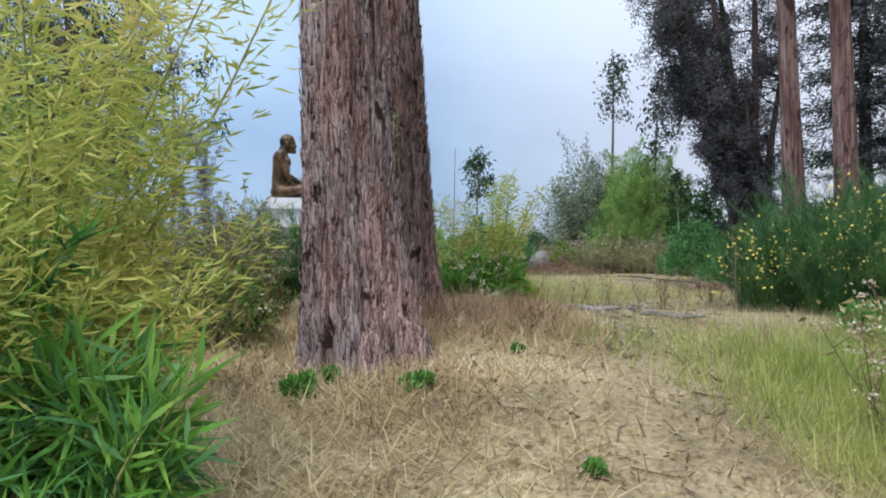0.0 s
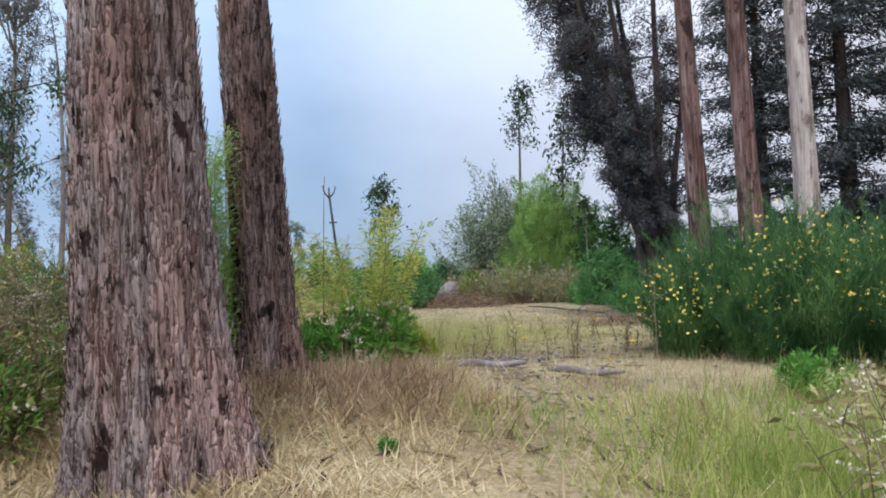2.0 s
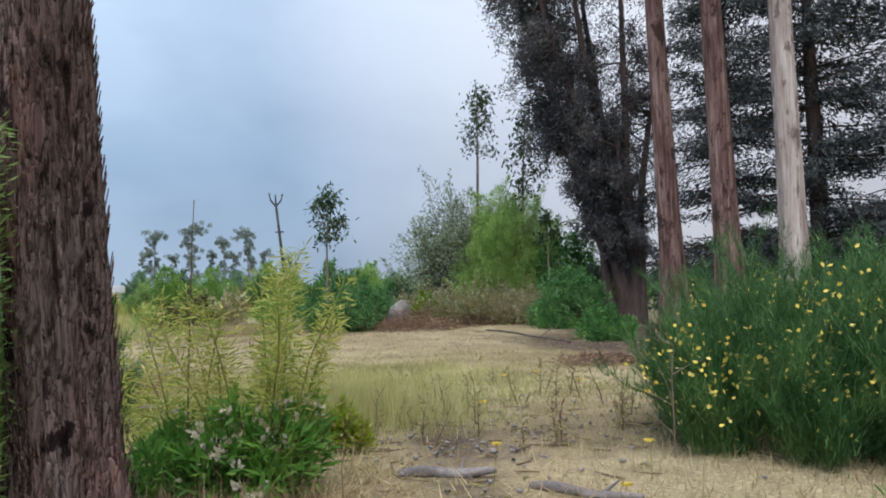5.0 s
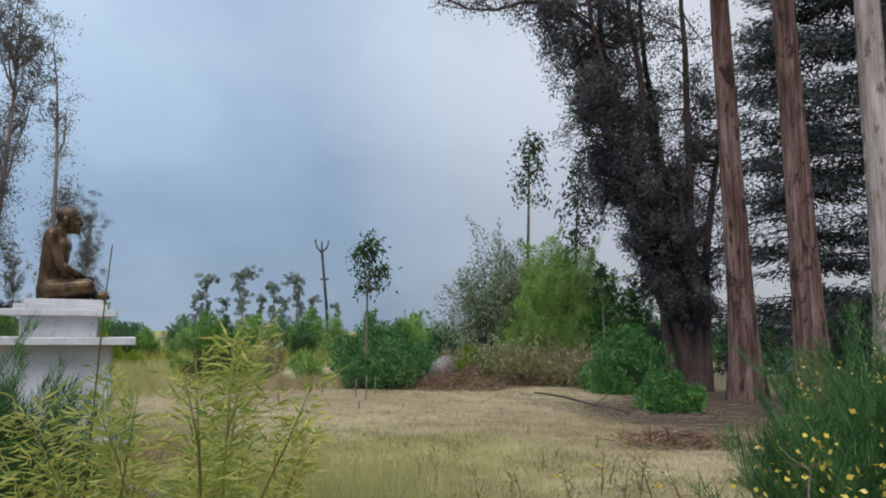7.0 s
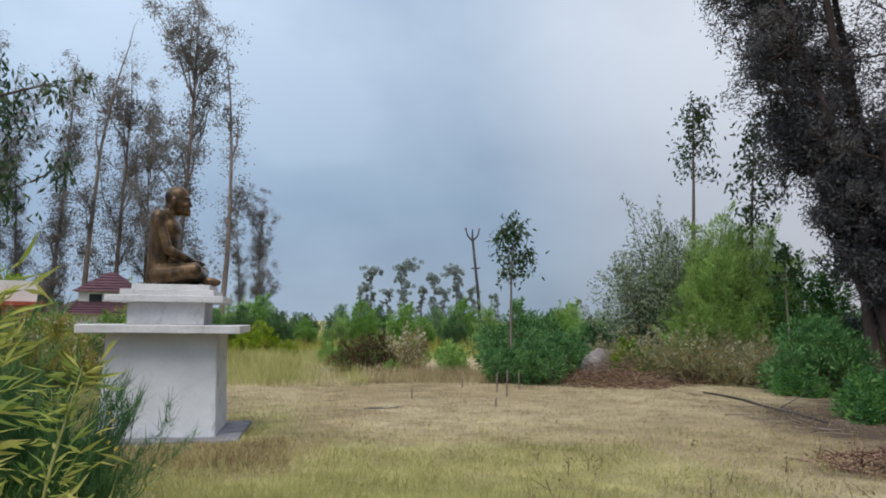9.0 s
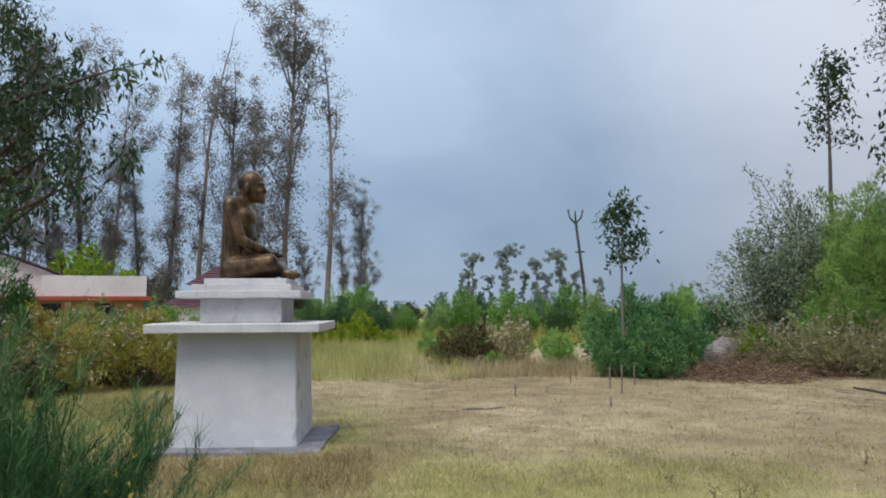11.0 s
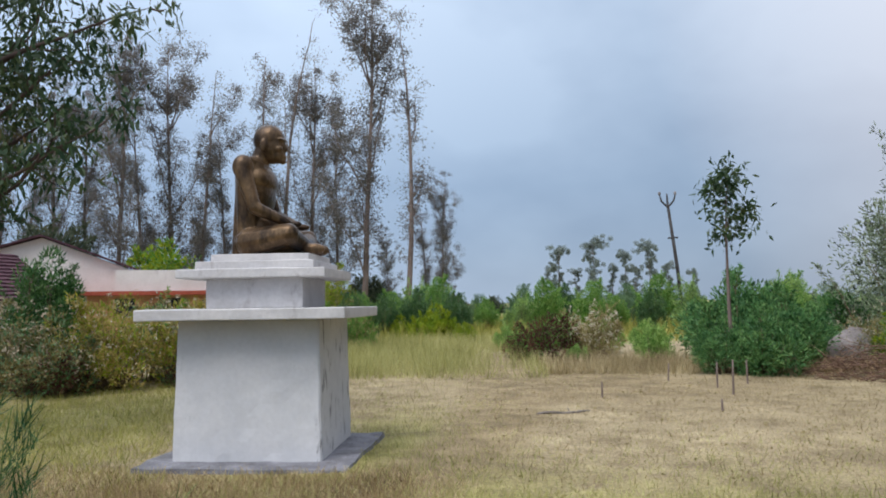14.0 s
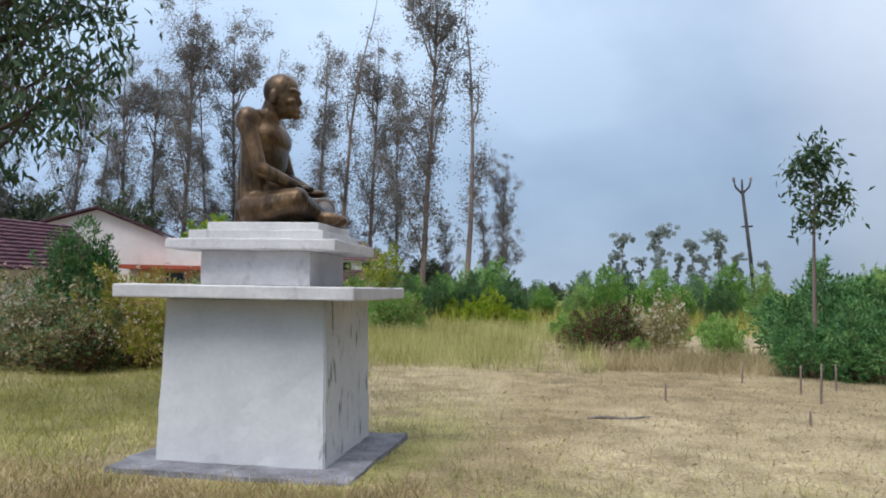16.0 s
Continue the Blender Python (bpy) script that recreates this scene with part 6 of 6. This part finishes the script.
def house_white():
    ang = 20
    root = thing("house", pose(-10.04, 32.71, 0.6, 0, 0, ang) @ Matrix.Diagonal((0.57, 0.57, 0.57, 1)), "low white house with a red-tiled gable roof and parapet", "house")
    bm = bmesh.new()
    # gable wall towards the walk, in thickness
    prof = [(-5.6, -1.1), (5.6, -1.1), (5.6, 3.7), (0.0, 5.9), (-5.6, 4.1)]
    fr, bk = [bm.verts.new((x, 0, z)) for x, z in prof], [bm.verts.new((x, 9, z)) for x, z in prof]
    bm.faces.new(fr), bm.faces.new(bk[::-1])
    for i in range(5):
        bm.faces.new((fr[i], bk[i], bk[(i + 1) % 5], fr[(i + 1) % 5]))
    part("wall", bm, CREAM, root, "cream plastered gable wall")
    for s, (xe, ze) in ((0, (-6.3, 3.92)), (1, (6.4, 3.5))):
        for c in range(12):
            u0, u1 = c / 12, (c + 1.1) / 12
            bm = bmesh.new()
            xa, xb, za, zb = xe * (1 - u0), xe * (1 - u1), ze + (5.97 - ze) * u0, ze + (5.97 - ze) * min(u1, 1)
            box(bm, 0, -0.5, 0, 1, 9.5, 1)
            for v in bm.verts:
                u = v.co.x
                v.co = Vector((xa + (xb - xa) * u, v.co.y, za + (zb - za) * u + 0.1 * v.co.z + 0.03 * (1 - u)))
            part("tile_course", bm, TILE, root)
    part("parapet_wall", box(bmesh.new(), 4.6, -2.2, 2.45, 10.6, 4.5, 3.75, 0.03), CREAM, root, "long white parapet with rain streaks")
    part("eave_band", box(bmesh.new(), 2.0, -2.7, 2.2, 10.9, 4.7, 2.44, 0.02), RED_PAINT, root, "red painted eave band")
    part("lower_wall", box(bmesh.new(), 3.0, -2.0, -1.1, 10.4, 4.4, 2.19), ORANGE_WALL, root, "ochre lower wall")
    for wx in (4.6, 7.6):
        w = part("window", box(bmesh.new(), wx, -2.04, 0.9, wx + 1.1, -1.98, 2.0, 0.01), DARK_GLASS, root)
        part("window_frame", box(bmesh.new(), wx - 0.08, -2.07, 0.8, wx + 1.18, -2.035, 0.9), CREAM, w)


house_white()
spread_out(bush("lime_shrub", "bright green rounded tree beyond the parapet", "tree", 3.2, 6.6, 40, 160, 0.4, 0.14, LEAF_LIME, second=LEAF_FRESH), [(-8.2, 38.2, 0, 0.68, 0, 0.72)])


def house_tiled():
    root = thing("shed", pose(-10.1, 26.0, 0.34, 0, 0, 78) @ Matrix.Diagonal((0.75, 0.75, 0.75, 1)), "low shed with a dark red tiled roof", "house")
    part("wall", box(bmesh.new(), -6.5, -2.2, -0.5, 5.0, 2.2, 2.0), CREAM, root)
    prism_roof(root, -6.5, 5.0, -2.2, 2.2, 1.75, 3.75, 0.6, 13)


house_tiled()


def house_far():
    root = thing("house", pose(-8.2, 61, 0, 0, 0, 8), "small cream house with a brown hipped roof", "house")
    part("wall", box(bmesh.new(), -3.6, -2.5, 0, 3.6, 2.5, 1.7), CREAM, root)
    part("upper_wall", box(bmesh.new(), -1.9, -1.6, 2.2, 1.9, 1.6, 3.3), CREAM, root)
    for name, hx, hy, z0, z1, k in (("lower_roof", 4.1, 3.0, 1.65, 2.75, 0.45), ("upper_roof", 2.3, 2.0, 3.25, 4.7, 0.12)):
        for c in range(7):
            u0, u1 = c / 7, (c + 1.05) / 7
            bm = bmesh.new()
            f0, f1 = 1 - (1 - k) * u0, 1 - (1 - k) * min(u1, 1)
            box(bm, -1, -1, 0, 1, 1, 1)
            for v in bm.verts:
                f = f1 if v.co.z > 0.5 else f0
                v.co = Vector((v.co.x * hx * f, v.co.y * hy * f, z0 + (z1 - z0) * (u0 + (u1 - u0) * v.co.z) + (0.05 if v.co.z < 0.5 else 0)))
            part(name, bm, TILE, root)
    for wx in (-1.2, 0.4):
        part("window", box(bmesh.new(), wx, -1.64, 2.5, wx + 0.8, -1.58, 3.1), DARK_GLASS, root)


house_far()


def shelter():
    root = thing("shelter", at(27.5, 22.0, 50), "small blue-grey sheet shelter behind the trees", "shed")
    part("wall", box(bmesh.new(), -1.6, -1.2, 0, 1.6, 1.2, 1.7), BLUE_SHEET, root)
    part("roof", box(bmesh.new(), -1.9, -1.5, 1.7, 1.9, 1.5, 1.82, 0.02), CREAM, root)


shelter()


# ---- distant trees ----
def tall_eucalyptus(label, limbs, reach, tufts, per, bark, first=0.3, bare=0.0, sway=0.03):
    """A far tall eucalyptus: a slim stem, steep limbs, and loose tufts of leaves with sky between them."""
    root = thing("eucalyptus_tree", pose(0, 0, 0), label, "tree", "row of tall eucalyptus")
    t, b = Tubes(), Tubes()
    main = bent((0, 0, -0.3), (0, 0, 1), 26.3, 16, sway, 0.08)
    t.add(main, [0.25 * (1.3 if i == 0 else 1) * (1 - 0.9 * i / 16) for i in range(17)], 8)
    stems = [main[2:], main[2:10]] + [b.add(bent(main[int(16 * u)], (math.cos(a), math.sin(a), RNG.uniform(1.4, 3.0)), ln, 7, 0.1, 0.06), [0.09, 0.075, 0.06, 0.05, 0.04, 0.03, 0.02, 0.008], 5)
                          for u, a, ln in zip(RNG.uniform(first, 0.8, limbs), RNG.uniform(0, 6.28, limbs), reach * RNG.uniform(0.5, 1.2, limbs))]
    cl = []
    for _ in range(tufts):
        s = stems[RNG.integers(0, len(stems))]
        i = RNG.integers(1, len(s))
        tw = b.add(bent(s[i], RNG.normal(size=3) * np.array((1, 1, 0.5)) + np.array((0, 0, 0.5)), RNG.uniform(0.4, 1.3), 3, 0.25), [0.025, 0.02, 0.012, 0.005], 3)
        if RNG.uniform() < bare:
            continue
        k = int(1.35 * per * RNG.uniform(0.4, 1.5))
        cl.append(tw[-1] + RNG.normal(size=(k, 3)) * np.array((0.32, 0.32, 0.34)) * RNG.uniform(0.5, 1.4))
    part("trunk", t.mesh("trunk"), bark, root)
    part("branching", b.mesh("branching"), bark, root)
    cl = np.concatenate(cl)
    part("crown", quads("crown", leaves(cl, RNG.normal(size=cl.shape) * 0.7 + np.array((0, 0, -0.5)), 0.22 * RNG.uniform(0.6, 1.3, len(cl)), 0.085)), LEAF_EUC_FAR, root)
    return root


RNG = np.random.default_rng(12)
tall_a = tall_eucalyptus("tall thin distant eucalyptus with sparse greyish leaves", 13, 8.0, 330, 44, BARK_FAR, 0.10)
tall_b = tall_eucalyptus("tall narrow distant eucalyptus clothed in tufts", 7, 4.5, 280, 42, BARK_FAR, 0.10)
tall_c = tall_eucalyptus("distant eucalyptus with broad haze-greyed crown", 16, 9.0, 360, 50, BARK_FAR, 0.1)
tall_d = tall_eucalyptus("tall almost bare distant eucalyptus stem", 4, 4.0, 150, 24, BARK_FAR, 0.2, 0.35, 0.06)
EYE_END = Vector((6.16, 9.35, 1.4))


def far_spot(across, dist):
    """A place at that distance, by its angle from straight ahead at the walk's end (degrees, to the right)."""
    a = radians(across)
    return EYE_END.x + math.sin(a) * dist, EYE_END.y + math.cos(a) * dist


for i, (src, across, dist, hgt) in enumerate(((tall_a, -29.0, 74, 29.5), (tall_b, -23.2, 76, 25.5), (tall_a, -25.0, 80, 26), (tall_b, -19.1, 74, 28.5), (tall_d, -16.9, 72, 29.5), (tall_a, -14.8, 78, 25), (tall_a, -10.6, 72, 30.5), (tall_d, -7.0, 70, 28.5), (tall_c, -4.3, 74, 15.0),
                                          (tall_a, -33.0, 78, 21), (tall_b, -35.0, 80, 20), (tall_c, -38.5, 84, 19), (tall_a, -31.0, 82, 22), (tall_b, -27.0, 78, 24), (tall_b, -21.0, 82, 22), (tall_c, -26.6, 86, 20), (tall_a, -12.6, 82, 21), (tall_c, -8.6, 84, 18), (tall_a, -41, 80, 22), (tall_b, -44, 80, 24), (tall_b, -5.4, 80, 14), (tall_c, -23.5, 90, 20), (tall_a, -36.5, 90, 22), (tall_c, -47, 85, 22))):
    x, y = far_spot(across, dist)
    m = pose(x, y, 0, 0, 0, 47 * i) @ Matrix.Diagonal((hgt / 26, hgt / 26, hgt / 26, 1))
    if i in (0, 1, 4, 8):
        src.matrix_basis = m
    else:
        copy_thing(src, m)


def umbrella_tree(label, lean):
    """A far tree with a bare stem, a broad flat crown and lower puffs of leaves."""
    root = thing("umbrella_tree", pose(0, 0, 0), label, "tree", "far umbrella trees")
    t = Tubes()
    pts = bent((0, 0, -0.2), (lean, 0, 1), 14, 9, 0.05, 0.04)
    t.add(pts, [0.16 * (1 - 0.7 * i / 9) for i in range(10)], 7)
    cl = []
    for i, rad in ((9, 1.7), (9, 1.5), (9, 1.2), (8, 1.2), (7, 1.0), (6, 1.3), (5, 1.1), (4, 1.4), (3, 1.5), (2, 1.6), (2, 1.5)):
        a = RNG.uniform(0, 2 * math.pi)
        off = np.array((math.cos(a), math.sin(a), RNG.uniform(-0.3, 0.3))) * rad * RNG.uniform(0.5, 1.2)
        t.add([pts[i] - (0, 0, 0.9), pts[i] + off * 0.6, pts[i] + off], [0.08, 0.06, 0.03], 4)
        for _ in range(7):
            c = pts[i] + off + RNG.normal(size=3) * np.array((0.6, 0.6, 0.55)) * rad
            cl.append(c + ball(160, rad * 0.5, rad * 0.5, rad * 0.42, 0.1))
    part("trunk", t.mesh("trunk"), BARK_FAR, root)
    cl = np.concatenate(cl)
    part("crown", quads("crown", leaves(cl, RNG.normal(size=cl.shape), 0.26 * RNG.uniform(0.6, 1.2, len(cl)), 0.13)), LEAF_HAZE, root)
    return root


umbrellas = [umbrella_tree("far eucalyptus with tiered umbrella crown", 0.02), umbrella_tree("far slender eucalyptus with loose puffs of leaves", -0.03)]
for i, (across, dist, hgt) in enumerate(((5.2, 150, 12.8), (7.9, 150, 14.2), (10.2, 150, 13.2), (12.2, 152, 13.6), (6.6, 155, 9.5), (9.2, 155, 9.0), (4.4, 152, 10.0), (13.6, 140, 8.5), (15.3, 140, 8.0), (11.0, 160, 9.0))):
    x, y = far_spot(across, dist)
    m = pose(x, y, 0, 0, 0, 70 * i) @ Matrix.Diagonal((hgt / 15, hgt / 15, hgt / 14.5, 1))
    if i < 2:
        umbrellas[i].matrix_basis = m
    else:
        copy_thing(umbrellas[i % 2], m)

# a far round-headed wood behind the houses, and scrub that closes the view all round
far_bush = bush("far_tree", "distant dark rounded tree beyond the houses", "tree", 5.5, 10.0, 60, 200, 0.55, 0.2, LEAF_EUC, group="distant trees")
spots = [(-34.0, 74, 1.05), (-40.0, 80, 1.1), (-46, 80, 1.2), (-15, 88, 0.6), (-10, 86, 0.55), (-20, 88, 0.6), (-26, 92, 0.7)] + [(a, 60, 0.6) for a in (55, 68, 82, 96, 110, 125, 140, 155, 170, 185, 200, 215, 230, 245, 260, 275, 290)] + [(44, 70, 0.35), (38, 80, 0.3), (30, 90, 0.3), (23, 95, 0.25), (18, 95, 0.25), (0, 95, 0.28), (-3, 95, 0.3)]
for i, (across, dist, size) in enumerate(spots):
    x, y = far_spot(across, dist)
    m = pose(x, y, -0.3, 0, 0, 53 * i) @ Matrix.Diagonal((size, size, size, 1))
    if i == 0:
        far_bush.matrix_basis = m
    else:
        copy_thing(far_bush, m)
